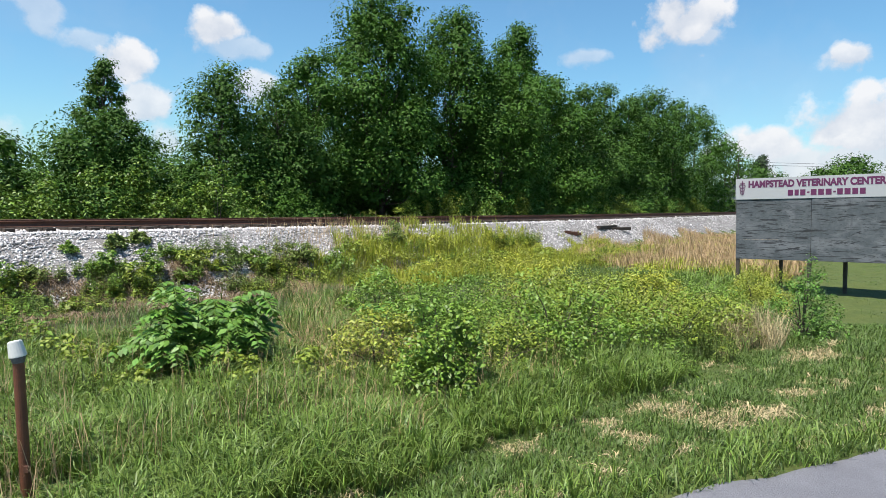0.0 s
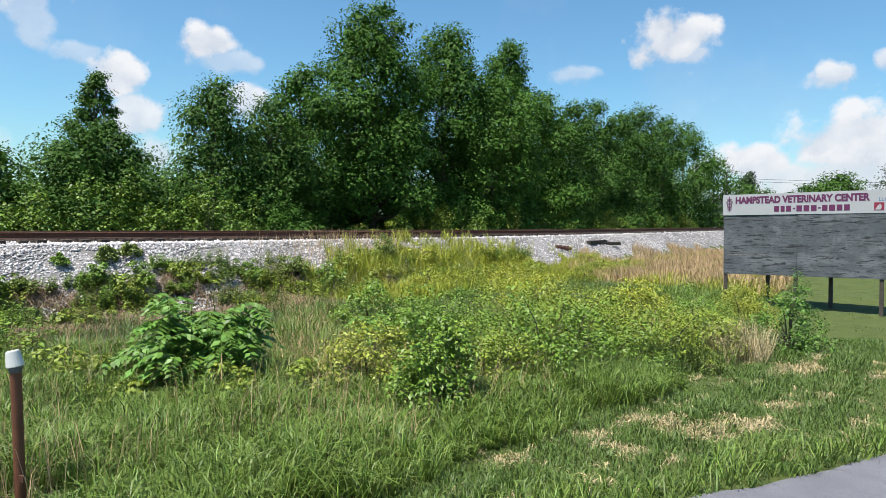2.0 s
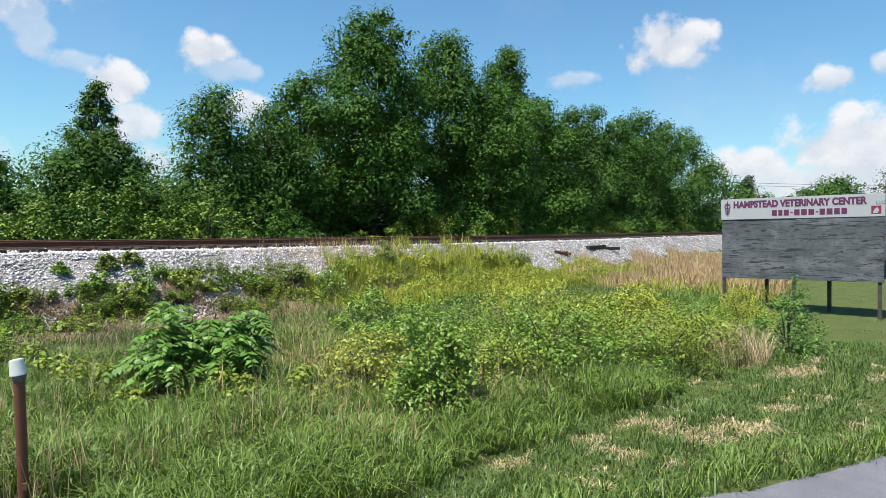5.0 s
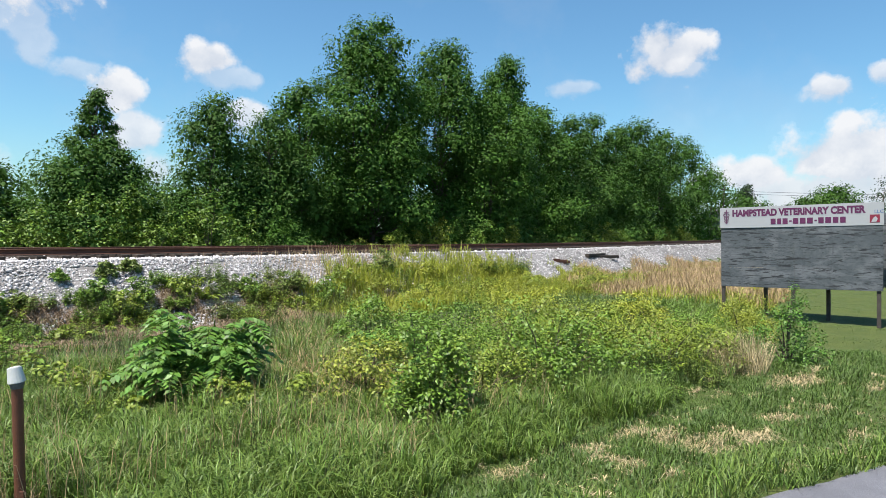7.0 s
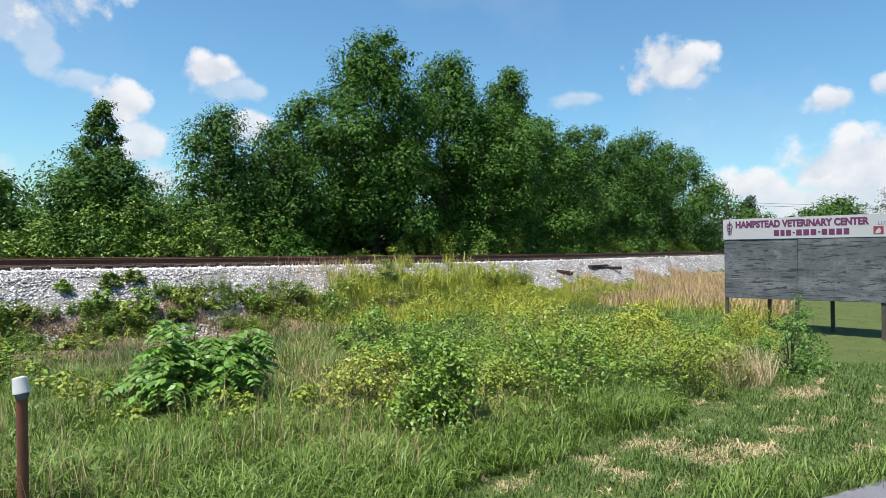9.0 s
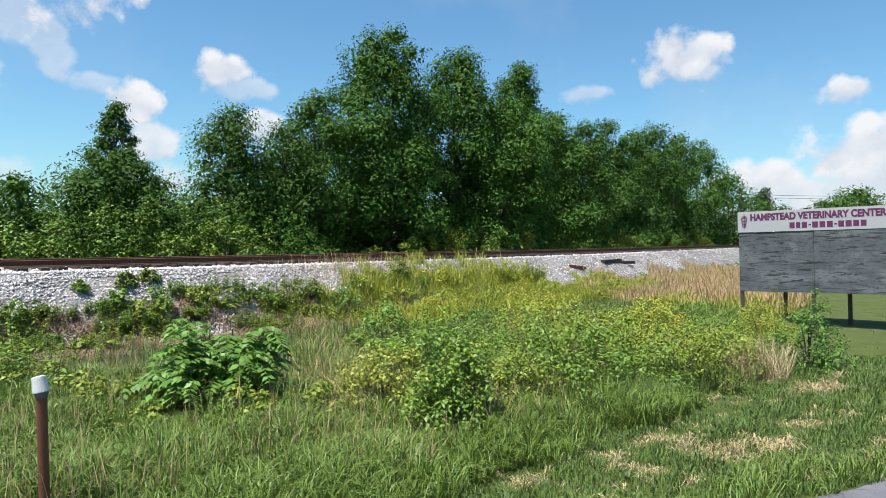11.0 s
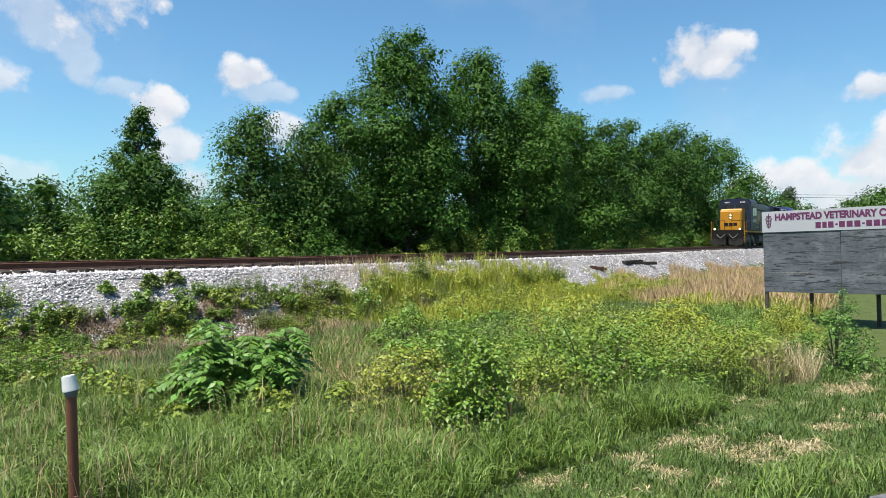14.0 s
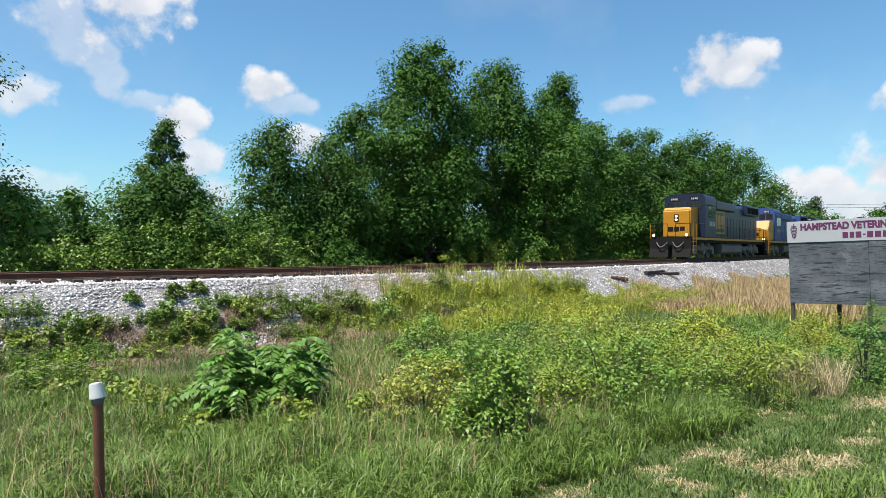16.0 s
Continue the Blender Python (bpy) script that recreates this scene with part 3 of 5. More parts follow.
def tree(name, label, x, y, z0, height, radius, mat, clumps, per, leaf, base=0.18, spread=1.0, cone=False, lean=(0, 0), gap=0.0):
    """A tree with a trunk, limbs that reach rounded masses of leaves, and feathery sprays that break its outline."""
    whole = empty(name, pose(x, y, z0))
    tagged(whole, label, "tree")
    total = clumps * per
    n = int(np.clip(clumps // 5, 20, 44))
    u = (np.arange(n) + rng.random(n)) / n
    env = (1.04 - u) ** 0.8 if cone else np.sin(np.pi * np.clip(0.22 + 0.72 * u, 0, 1)) ** 0.8
    a = np.arange(n) * 2.39996 + rng.uniform(-0.5, 0.5, n)
    uneven = 1 + 0.24 * np.sin(a * 2 + u * 7 + x) + 0.16 * np.sin(a * 5 - u * 13 + y)
    rr = radius * env * uneven * rng.uniform(0.3, 1.0, n) ** 0.5 * 0.86
    lr = spread * radius * rng.uniform(0.3, 0.54, n) * (0.55 + 0.45 * env)
    c = np.stack([np.cos(a) * rr + lean[0] * u, np.sin(a) * rr + lean[1] * u, height * (base + (1 - base) * u) - 0.55 * lr], 1)
    c[:, 2] = np.clip(c[:, 2], 0.5 * lr, None)
    c[-1] = (lean[0] + 0.1 * radius, lean[1], height - 0.6 * lr[-1])
    keep = rng.random(n) > gap
    keep[-1] = True
    c, lr = c[keep], lr[keep]
    # shells of leaves round each mass
    share = lr ** 2 / (lr ** 2).sum()
    own = rng.choice(len(c), int(total * 0.8), p=share)
    d = unit(rng.normal(size=(len(own), 3)) + (0, 0, 0.25))
    lump = 0.98 + 0.2 * np.sin(d[:, 0] * 7 + own) + 0.18 * np.sin(d[:, 1] * 9 + d[:, 2] * 6 + own * 3)
    depth = (1 - 0.45 * rng.random(len(own)) ** 1.8) * lump
    at = c[own] + d * (lr[own] * depth)[:, None] * (1.12, 1.12, 0.74)
    pieces = [leaves(at, leaf, 0.3, face=unit(d * 0.75 + (0, 0, 0.75)))]
    # sprays of leaves along twigs that reach out of the masses
    k = 11
    m = int(total * 0.16) // k
    own = rng.choice(len(c), m, p=share)
    d = unit(rng.normal(size=(m, 3)) * (1, 1, 0.8) + (0, 0, 0.2))
    root = c[own] + d * (lr[own] * 0.78)[:, None] * (1.1, 1.1, 0.72)
    way = unit(d + rng.normal(size=(m, 3)) * 0.45 + (0, 0, 0.1))
    ln = (leaf * rng.uniform(1.8, 4.0, m) + 0.1 * lr[own])[:, None, None]
    f = np.linspace(0.15, 1, k)[None, :, None]
    at = (root[:, None] + way[:, None] * ln * f - (0, 0, 1) * ln * 0.35 * f ** 2 + rng.normal(size=(m, k, 3)) * leaf * 0.3).reshape(-1, 3)
    pieces.append(leaves(at, leaf * 0.9, 0.25, face=np.repeat(unit(d * 0.4 + (0, 0, 1.0)), k, 0)))
    # large shaded leaves in the heart of each mass
    own = rng.choice(len(c), int(total * 0.07), p=share)
    d = unit(rng.normal(size=(len(own), 3)))
    at = c[own] + d * (lr[own] * rng.uniform(0.1, 0.6, len(own)))[:, None] * (1.1, 1.1, 0.72)
    pieces.append(leaves(at, leaf * 2.3, 0.3, face=unit(d + (0, -0.4, 0.3))))
    v, q = joined(pieces)
    v[:, 2] = np.maximum(v[:, 2], 0.03)
    wood = []
    trunk_top = np.array([lean[0] * 0.8, lean[1] * 0.8, height * 0.86])
    bend = np.linspace(0, 1, 8)[:, None]
    trunk = trunk_top * bend + np.sin(bend * 7 + x) * bend * (0.012 * height, 0.007 * height, 0)
    trunk[0, 2] = -0.4
    r0 = 0.012 * height + 0.03
    wood.append(stick(trunk, r0, r0 * 0.2, 8))
    for k in range(len(c)):
        low = max(0.1, min(0.8, c[k, 2] / height - rng.uniform(0.08, 0.3)))
        i = low / 0.86 * 7
        p0 = trunk[int(i)] * (1 - i % 1) + trunk[min(7, int(i) + 1)] * (i % 1)
        mid = (p0 + c[k]) / 2 + rng.normal(size=3) * 0.02 * height
        wood.append(stick([p0, mid, c[k]], r0 * 0.3, r0 * 0.08, 5))
    wv, wq = joined(wood)
    bulk("trunk", wv, wq, M_BARK, parent=whole, smooth=True)
    bulk("crown", v, q, mat, parent=whole)
    return whole


def shrub(name, label, x, y, r, h, mat, n, leaf, z0=None, stems=14, ry=None, category="shrub"):
    """A bush: bent stems from the root and leaves in uneven clumps along and over them."""
    z = float(ground_z(x, y)[0]) if z0 is None else z0
    whole = empty(name, pose(x, y, z))
    tagged(whole, label, category)
    ry = r if ry is None else ry
    k = max(8, n // 45)
    a, u = rng.uniform(0, 2 * np.pi, k), rng.beta(1.5, 1.0, k)
    rr = np.sqrt(rng.random(k)) * (0.55 + 0.5 * np.sin(np.pi * np.clip(0.2 + 0.75 * u, 0, 1)))
    top = h * (0.75 + 0.25 * np.sin(a * 2 + x) + 0.2 * np.sin(a * 5 + y))
    c = np.stack([np.cos(a) * rr * r, np.sin(a) * rr * ry, np.clip(top * u, 0.05, None) * np.sqrt(np.clip(1.05 - 0.6 * rr ** 2, 0.2, 1))], 1)
    way = unit(rng.normal(size=(k * 45, 3)) + (0, 0, 0.2))
    at = np.repeat(c, 45, 0) + way * (rng.random(k * 45) ** 0.4)[:, None] * (0.22 * r, 0.22 * ry, 0.14 * h)
    at[:, 2] = np.abs(at[:, 2]) + 0.02
    v, q = leaves(at, leaf, 0.2, face=unit(way * 0.6 + (0, 0, 0.85)))
    wood = []
    for j in range(stems):
        e = c[rng.integers(k)]
        wood.append(stick([e * (0.08, 0.08, 0) - (0, 0, 0.1), e * (0.45, 0.45, 0.6), e], 0.012 + 0.006 * h, 0.004, 4))
    wv, wq = joined(wood)
    tagged(bulk("stem_tangle", wv, wq, M_BARK, parent=whole), kind="stuff")
    tagged(bulk("leaves", v, q, mat, parent=whole), kind="stuff")
    return whole


def stalks(name, label, x, y, r, h, mat, n, leaf, each=26, wide=0.4, lean=0.25, category="weed"):
    """A patch of upright leafy weeds: thin stems with leaves set spirally along them, smaller towards the tip."""
    z = float(ground_z(x, y)[0])
    whole = empty(name, pose(x, y, z))
    tagged(whole, label, category)
    a, rad = rng.uniform(0, 2 * np.pi, n), np.sqrt(rng.random(n)) * r
    root = np.stack([np.cos(a) * rad, np.sin(a) * rad, np.full(n, -0.04)], 1)
    tall = h * rng.uniform(0.55, 1.1, n) * (1.05 - 0.35 * rad / r)
    tip = root + np.stack([np.cos(a) * tall * lean * rng.random(n), np.sin(a) * tall * lean * rng.random(n), tall], 1)
    wood = [stick([root[j], root[j] * 0.45 + tip[j] * 0.55 + (0, 0, 0.04 * h), tip[j]], 0.006, 0.002, 4) for j in range(n)]
    f = np.linspace(0.16, 1.0, each)[None, :] + rng.uniform(-0.02, 0.02, (n, each))
    at = (root[:, None] + (tip - root)[:, None] * f[..., None]).reshape(-1, 3)
    turn = (np.arange(each)[None] * 2.4 + a[:, None] * 3).ravel()
    way = unit(np.stack([np.cos(turn), np.sin(turn), rng.uniform(-0.25, 0.75, len(turn))], 1))
    side = unit(np.cross(way, np.array([0, 0, 1.0])) + rng.normal(size=(len(turn), 3)) * 0.2)
    s = (leaf * (1.25 - 0.75 * f.ravel()) * rng.uniform(0.7, 1.3, len(turn)))[:, None]
    v = np.stack([at, at + way * s * 0.4 + side * s * wide * 0.5, at + way * s - (0, 0, 0.25) * s, at + way * s * 0.4 - side * s * wide * 0.5], 1)
    wv, wq = joined(wood)
    tagged(bulk("stem_tangle", wv, wq, M_STEM, parent=whole), kind="stuff")
    tagged(bulk("leaves", v.reshape(-1, 3), np.arange(4 * len(at)).reshape(-1, 4), mat, parent=whole), kind="stuff")
    return whole


def frond_bush(name, label, x, y, r, h, mat, n, length):
    """Long arching compound leaves, leaflets in pairs along each rib."""
    z = float(ground_z(x, y)[0])
    whole = empty(name, pose(x, y, z))
    tagged(whole, label, "shrub")
    wood, lv = [], []
    m = 0
    heads = []
    for j in range(max(3, n // 11)):
        ha, hr = rng.uniform(0, 2 * np.pi), math.sqrt(rng.random()) * r * 0.8
        heads.append(np.array([math.cos(ha) * hr, math.sin(ha) * hr, h * rng.uniform(0.22, 1.0) * (1.08 - 0.45 * hr / r)]))
        wood.append(stick([heads[-1] * (0.25, 0.25, 0) - (0, 0, 0.1), heads[-1] * (0.8, 0.8, 0.5), heads[-1]], 0.02, 0.009, 5))
    for k in range(n):
        head = heads[k % len(heads)]
        a = rng.uniform(0, 2 * np.pi)
        start = head + (0, 0, -rng.uniform(0, 0.3) * h)
        out = np.array([math.cos(a), math.sin(a), 0])
        rise = rng.uniform(0.25, 0.85)
        ln = length * rng.uniform(0.7, 1.25)
        tt = np.linspace(0, 1, 9)[:, None]
        rib = start + out * ln * tt * 0.95 + np.array([0, 0, 1.0]) * ln * (rise * tt - (rise * 0.5 + 0.5) * tt ** 2)
        wood.append(stick(rib, 0.006, 0.002, 4))
        side = np.array([-out[1], out[0], 0])
        for j in range(1, 9):
            for sgn in (-1, 1):
                s = ln * 0.30 * (1.05 - 0.5 * abs(j / 8 - 0.45)) * rng.uniform(0.85, 1.1)
                w = unit(side * sgn + out * 0.45 + np.array([0, 0, -0.30 + rng.normal() * 0.12]))
                cr = unit(np.cross(w, (rng.normal() * 0.3, rng.normal() * 0.3, 1))) * s * 0.29
                p = rib[j]
                lv.append([p, p + w * s * 0.4 + cr, p + w * s - (0, 0, 0.02), p + w * s * 0.4 - cr])
                m += 1
    lv = np.array(lv).reshape(-1, 3)
    wv, wq = joined(wood)
    tagged(bulk("ribs", wv, wq, M_SHRUB, parent=whole), kind="stuff")
    bulk("leaves", lv, np.arange(len(lv)).reshape(-1, 4), mat, parent=whole)
    return whole


def make_trees():
    LOC, MAP = "tall locust tree with feathery green crown behind the track", "dense leafy tree with dark green crown behind the track"
    # x, y, height above its ground, crown radius, material, clumps, leaves a clump, leaf, base, gap, label
    rows = [
        (-21.0, 20.0, 12.5, 3.1, M_LOCUST, 150, 100, 0.20, 0.0, 0.0, LOC),
        (-19.6, 22.9, 4.4, 2.3, M_SHRUB, 90, 80, 0.18, 0.0, 0.0, MAP),
        (-20.2, 27.6, 4.4, 2.6, M_MAPLE, 100, 90, 0.20, 0.0, 0.0, MAP),
        (-14.9, 26.2, 5.2, 3.1, M_MAPLE, 190, 110, 0.16, 0.0, 0.0, MAP),
        (-11.1, 29.8, 8.1, 3.0, M_MAPLE, 330, 90, 0.16, 0.0, 0.0, MAP),
        (-9.1, 32.4, 7.7, 2.8, M_MAPLE, 190, 110, 0.18, 0.0, 0.0, MAP),
        (-8.2, 35.6, 10.0, 2.5, M_LOCUST, 150, 110, 0.21, 0.05, 0.0, LOC),
        (-4.4, 38.5, 14.6, 3.6, M_LOCUST, 260, 130, 0.23, 0.14, 0.04, LOC),
        (-0.2, 43.5, 14.7, 3.6, M_LOCUST, 240, 130, 0.23, 0.12, 0.04, LOC),
        (4.9, 52.5, 16.3, 3.0, M_LOCUST, 190, 120, 0.25, 0.1, 0.06, LOC),
        (3.4, 45.0, 11.8, 3.6, M_LOCUST, 200, 120, 0.23, 0.04, 0.0, LOC),
        (8.0, 52.8, 12.2, 3.6, M_LOCUST, 170, 110, 0.25, 0.0, 0.0, LOC),
        (11.5, 57.5, 12.4, 3.6, M_MAPLE, 150, 110, 0.26, 0.0, 0.0, MAP),
        (15.2, 64.7, 13.9, 3.8, M_MAPLE, 150, 110, 0.28, 0.0, 0.0, MAP),
        (19.0, 69.5, 13.6, 3.8, M_MAPLE, 130, 110, 0.29, 0.0, 0.0, MAP),
        (23.3, 76.3, 15.6, 4.8, M_MAPLE, 150, 110, 0.32, 0.0, 0.0, MAP),
        (28.5, 82.5, 15.4, 4.6, M_MAPLE, 130, 110, 0.34, 0.0, 0.0, MAP),
        (34.5, 91.0, 15.8, 4.8, M_LOCUST, 130, 110, 0.36, 0.0, 0.0, LOC),
        (-5.6, 46.5, 9.5, 4.4, M_MAPLE, 100, 80, 0.30, 0.0, 0.0, MAP),
        (-11.0, 41.0, 7.0, 4.4, M_MAPLE, 100, 80, 0.28, 0.0, 0.0, MAP),
        (-17.0, 34.0, 4.8, 3.6, M_MAPLE, 100, 90, 0.26, 0.0, 0.0, MAP),
        (-26.0, 31.0, 5.0, 4.0, M_MAPLE, 100, 90, 0.26, 0.0, 0.0, MAP),
        (1.5, 55.0, 9.0, 4.8, M_MAPLE, 95, 80, 0.34, 0.0, 0.0, MAP),
        (9.0, 66.0, 10.0, 4.8, M_MAPLE, 90, 80, 0.34, 0.0, 0.0, MAP),
        (18.5, 80.0, 11.0, 5.2, M_MAPLE, 90, 80, 0.38, 0.0, 0.0, MAP),
        (27.0, 94.0, 11.0, 5.2, M_MAPLE, 100, 90, 0.40, 0.0, 0.0, MAP),
        (43.0, 100.0, 11.8, 5.4, M_MAPLE, 150, 90, 0.36, 0.0, 0.0, MAP),
    ]
    for x, y, h, r, mat, n, per, leaf, base, gap, label in rows:
        tree("tree", label, x, y, 0.95, h, r * 1.06, mat, n, int(per * (1.25 if per > 95 else 0.9)), leaf * (0.86 if per > 85 else 1.0), base, gap=gap, cone=(x == -11.1))
    tree("cedar_tree", "dark ragged cedar rising above the hedge trees", -15.2, 27.2, 0.95, 7.6, 2.0, M_MAPLE, 210, 70, 0.125, 0.3, cone=True, spread=0.66)
    tree("conifer_tree", "far dark conifer beyond the track", 53.2, 110.0, 1.0, 10.6, 3.6, M_CONIFER, 110, 70, 0.4, 0.05, cone=True)
    tree("tree", "broad round shade tree beyond the billboard", 43.9, 70.0, 0.2, 8.2, 4.4, M_MAPLE, 170, 90, 0.27, 0.05)
    tree("tree", "thin grey open-crowned tree beyond the billboard", 49.5, 70.0, 0.2, 9.2, 3.0, M_CONIFER, 60, 50, 0.2, 0.2, gap=0.3)
    tree("tree", "far leafy tree at the lawn's end", 60.0, 105.0, 0.2, 9.0, 3.5, M_MAPLE, 60, 90, 0.36, 0.1)
    for x, y, h, r in ((49.0, 104.0, 9.4, 4.0), (58.0, 113.0, 8.4, 3.8), (64.5, 114.0, 7.8, 4.0), (71.5, 115.0, 7.6, 4.0), (79.0, 116.0, 7.8, 4.2), (87.0, 116.0, 8.0, 4.4)):
        tree("tree", "far leafy tree in the hedge beyond the lawn", x, y, 0.2, h, r, M_MAPLE, 70, 60, 0.42, 0.0)
    # understorey along the far side of the track
    for k in range(44):
        s = -9 + k * 2.1 + rng.uniform(-0.5, 0.5)
        x, y = track(s, -5.3 - rng.uniform(0, 1.2))
        big = 1.0 + max(0, s - 25) * 0.012
        dark = 16 < s < 22.5
        mat = M_SHRUB if s < 13 or k % 3 == 0 else (M_LOCUST if k % 2 else M_VINE)
        tall = rng.uniform(2.3, 3.2) if s < 13 else rng.uniform(1.6, 2.9)
        shrub("shrub", "bright green leafy shrub growing beside the track", float(x), float(y), 1.55 * big, 1.2 if dark else tall, mat, 900 if dark else 3400, 0.135 * big, 0.9)
    for k in range(26):
        s = -8 + k * 4.0
        x, y = track(s, -9.5 - rng.uniform(0, 2.5))
        shrub("shrub", "dense green thicket under the far trees", float(x), float(y), 2.6, rng.uniform(3.2, 4.6), M_MAPLE, 1500, 0.30, 0.9)


def make_bushes():
    frond_bush("sumac_bush", "lush green sumac with long drooping compound leaves", -3.6, 8.9, 1.1, 1.5, M_SUMAC, 270, 0.43)
    frond_bush("sumac_bush", "lush green sumac with long drooping compound leaves", -3.45, 9.5, 0.8, 1.75, M_SUMAC, 130, 0.45)
    frond_bush("sumac_bush", "lush green sumac with long drooping compound leaves", -3.0, 8.85, 0.6, 1.3, M_SUMAC, 110, 0.43)
    frond_bush("sumac_bush", "small dark green sumac among brambles", -1.15, 10.9, 0.6, 1.05, M_SUMAC, 34, 0.5)
    shrub("leafy_bush", "dark-hearted bush with pale round leaves in grass", -0.12, 7.85, 0.6, 1.25, M_SHRUB, 5600, 0.064)
    shrub("leafy_bush", "twiggy grey-green bush by the mown lawn", 6.75, 12.1, 0.7, 1.25, M_SUMAC, 3600, 0.055)
    spots = [(-1.1, 9.2, 0.9, 0.85, 0), (0.6, 9.2, 1.0, 1.0, 0), (1.7, 9.9, 1.0, 1.05, 1), (2.9, 10.6, 1.0, 1.1, 0), (4.1, 11.3, 1.0, 1.0, 1), (5.1, 12.2, 0.9, 0.95, 0),
             (-0.4, 10.7, 1.0, 1.05, 1), (1.0, 11.4, 1.1, 1.2, 0), (2.5, 12.2, 1.1, 1.2, 1), (3.9, 13.2, 1.1, 1.1, 0), (5.6, 14.0, 1.1, 0.9, 1), (0.0, 13.0, 1.1, 1.1, 0), (1.7, 14.0, 1.1, 1.15, 1), (3.4, 15.0, 1.2, 1.0, 0), (-1.6, 13.3, 0.9, 0.9, 1),
             (7.4, 15.4, 0.9, 0.8, 1), (8.4, 17.0, 0.8, 0.8, 0), (5.2, 16.6, 1.1, 0.9, 1), (2.2, 16.6, 1.2, 1.0, 0)]
    for i, (x, y, r, h, k) in enumerate(spots):
        h *= (1.1, 0.92, 1.2, 1.0)[i % 4]
        leaf = (0.056, 0.048, 0.066)[i % 3]
        shrub("bramble", "yellow-green bramble thicket with small leaves", x, y, r, h, (M_BRAMBLE, M_VINE, M_YELLOWGRASS, M_SHRUB)[(k + i) % 4], 4100, leaf)
    for x, y, r, h in ((-4.9, 8.5, 0.6, 0.5), (-1.9, 8.3, 0.5, 0.5), (-2.6, 7.8, 0.6, 0.45), (-4.2, 7.8, 0.5, 0.4), (-5.6, 9.2, 0.6, 0.5), (-6.6, 9.4, 0.6, 0.4)):
        shrub("vine_clump", "yellow-green vines at the foot of the sumac", x, y, r, h, M_VINE, 1300, 0.075)
    for k in range(22):
        s, d = 11.5 + 0.62 * k, rng.uniform(3.4, 6.6) + max(0, k - 8) * 0.1
        if (s - 21.8) ** 2 + (d - 3.7) ** 2 < 3:
            continue
        x, y = track(s, d)
        shrub("bramble", "low yellow-green bramble spilling over the bank", float(x), float(y), rng.uniform(0.6, 0.9), rng.uniform(0.55, 0.8), (M_BRAMBLE, M_YELLOWGRASS, M_VINE)[k % 3], 1500, 0.066)
    for s, d in ((-0.6, 5.6), (0.3, 5.2), (0.9, 4.9), (1.4, 6.0), (2.6, 5.6), (3.2, 5.3), (2.0, 6.6), (4.4, 5.6), (0.2, 6.6)):
        x, y = track(s, d)
        shrub("vine_clump", "low yellow-green vines at the foot of the bank", float(x), float(y), 0.42, 0.3, M_VINE, 450, 0.06)
    # upright weeds over the foot and shoulder of the bank
    for k in range(60):
        s, d = rng.uniform(-1.2, 10.0), 3.2 + 3.0 * rng.random() ** 0.8
        x, y = track(s, d)
        stalks("weed", "upright leafy green weeds among stones on the bank", float(x), float(y), rng.uniform(0.3, 0.6), rng.uniform(0.4, 0.85), (M_WEED, M_GRASS, M_SHRUB, M_VINE)[k % 4], int(rng.uniform(18, 32)), rng.uniform(0.09, 0.14))
    for k in range(64):
        s, d = rng.uniform(12.2, 25.5), rng.uniform(2.9, 7.2)
        if ((s - 21.8) / 1.6) ** 2 + ((d - 3.7) / 0.9) ** 2 < 1 or d < 2.9 + 0.22 * max(0, s - 17):
            continue
        x, y = track(s, d)
        stalks("weed", "bright yellow-green goldenrod stems on the bank", float(x), float(y), rng.uniform(0.5, 0.8), rng.uniform(0.55, 0.95), (M_YELLOWGRASS, M_VINE, M_YELLOWGRASS, M_SHRUB)[k % 4], 26, 0.13)
    for k in range(34):
        x = rng.uniform(-8.5, 4.5)
        y = 8.2 + 0.45 * x + rng.uniform(-0.5, 1.2) if x > -1.0 else rng.uniform(5.4, 8.6)
        stalks("weed", "slender green weeds among tall grass", x, y, rng.uniform(0.25, 0.5), rng.uniform(0.4, 0.75), (M_GRASS, M_WEED, M_SHRUB)[k % 3], 14, 0.09, wide=0.3)
    for k in range(5):
        stalks("weed", "lush broad-leaved green weeds at the bank's foot", -7.6 + 0.25 * k, 9.6 + 0.2 * (k % 2), 0.35, 1.0, M_SHRUB, 12, 0.22, each=14, wide=0.3)
    # weeds rooted in the ballast
    for s, d, r, h in ((1.0, 4.2, 0.45, 0.6), (1.5, 3.9, 0.3, 0.35), (2.5, 2.95, 0.2, 0.22), (3.5, 4.6, 0.55, 0.75), (3.1, 3.95, 0.5, 0.7), (4.0, 3.9, 0.5, 0.6), (5.0, 3.7, 0.45, 0.5), (7.0, 3.9, 0.55, 0.55),
                       (5.6, 3.95, 0.5, 0.5), (8.4, 3.9, 0.6, 0.7), (9.4, 4.4, 0.6, 0.75), (2.0, 5.6, 0.35, 0.35), (1.5, 5.2, 0.35, 0.35), (0.2, 4.4, 0.5, 0.5), (4.2, 2.7, 0.3, 0.4), (3.6, 2.9, 0.35, 0.45),
                       (10.4, 3.9, 0.6, 0.7), (11.6, 3.5, 0.6, 0.75), (12.6, 3.2, 0.6, 0.75), (6.3, 4.9, 0.5, 0.5), (8.0, 5.2, 0.5, 0.6), (0.8, 5.9, 0.4, 0.35), (-0.8, 4.8, 0.5, 0.5)):
        x, y = track(s, d)
        shrub("weed", "leafy green weed growing out of pale ballast", float(x), float(y), r, h, (M_WEED, M_SHRUB, M_VINE)[int(10 * s) % 3], 1200, 0.08, category="weed")


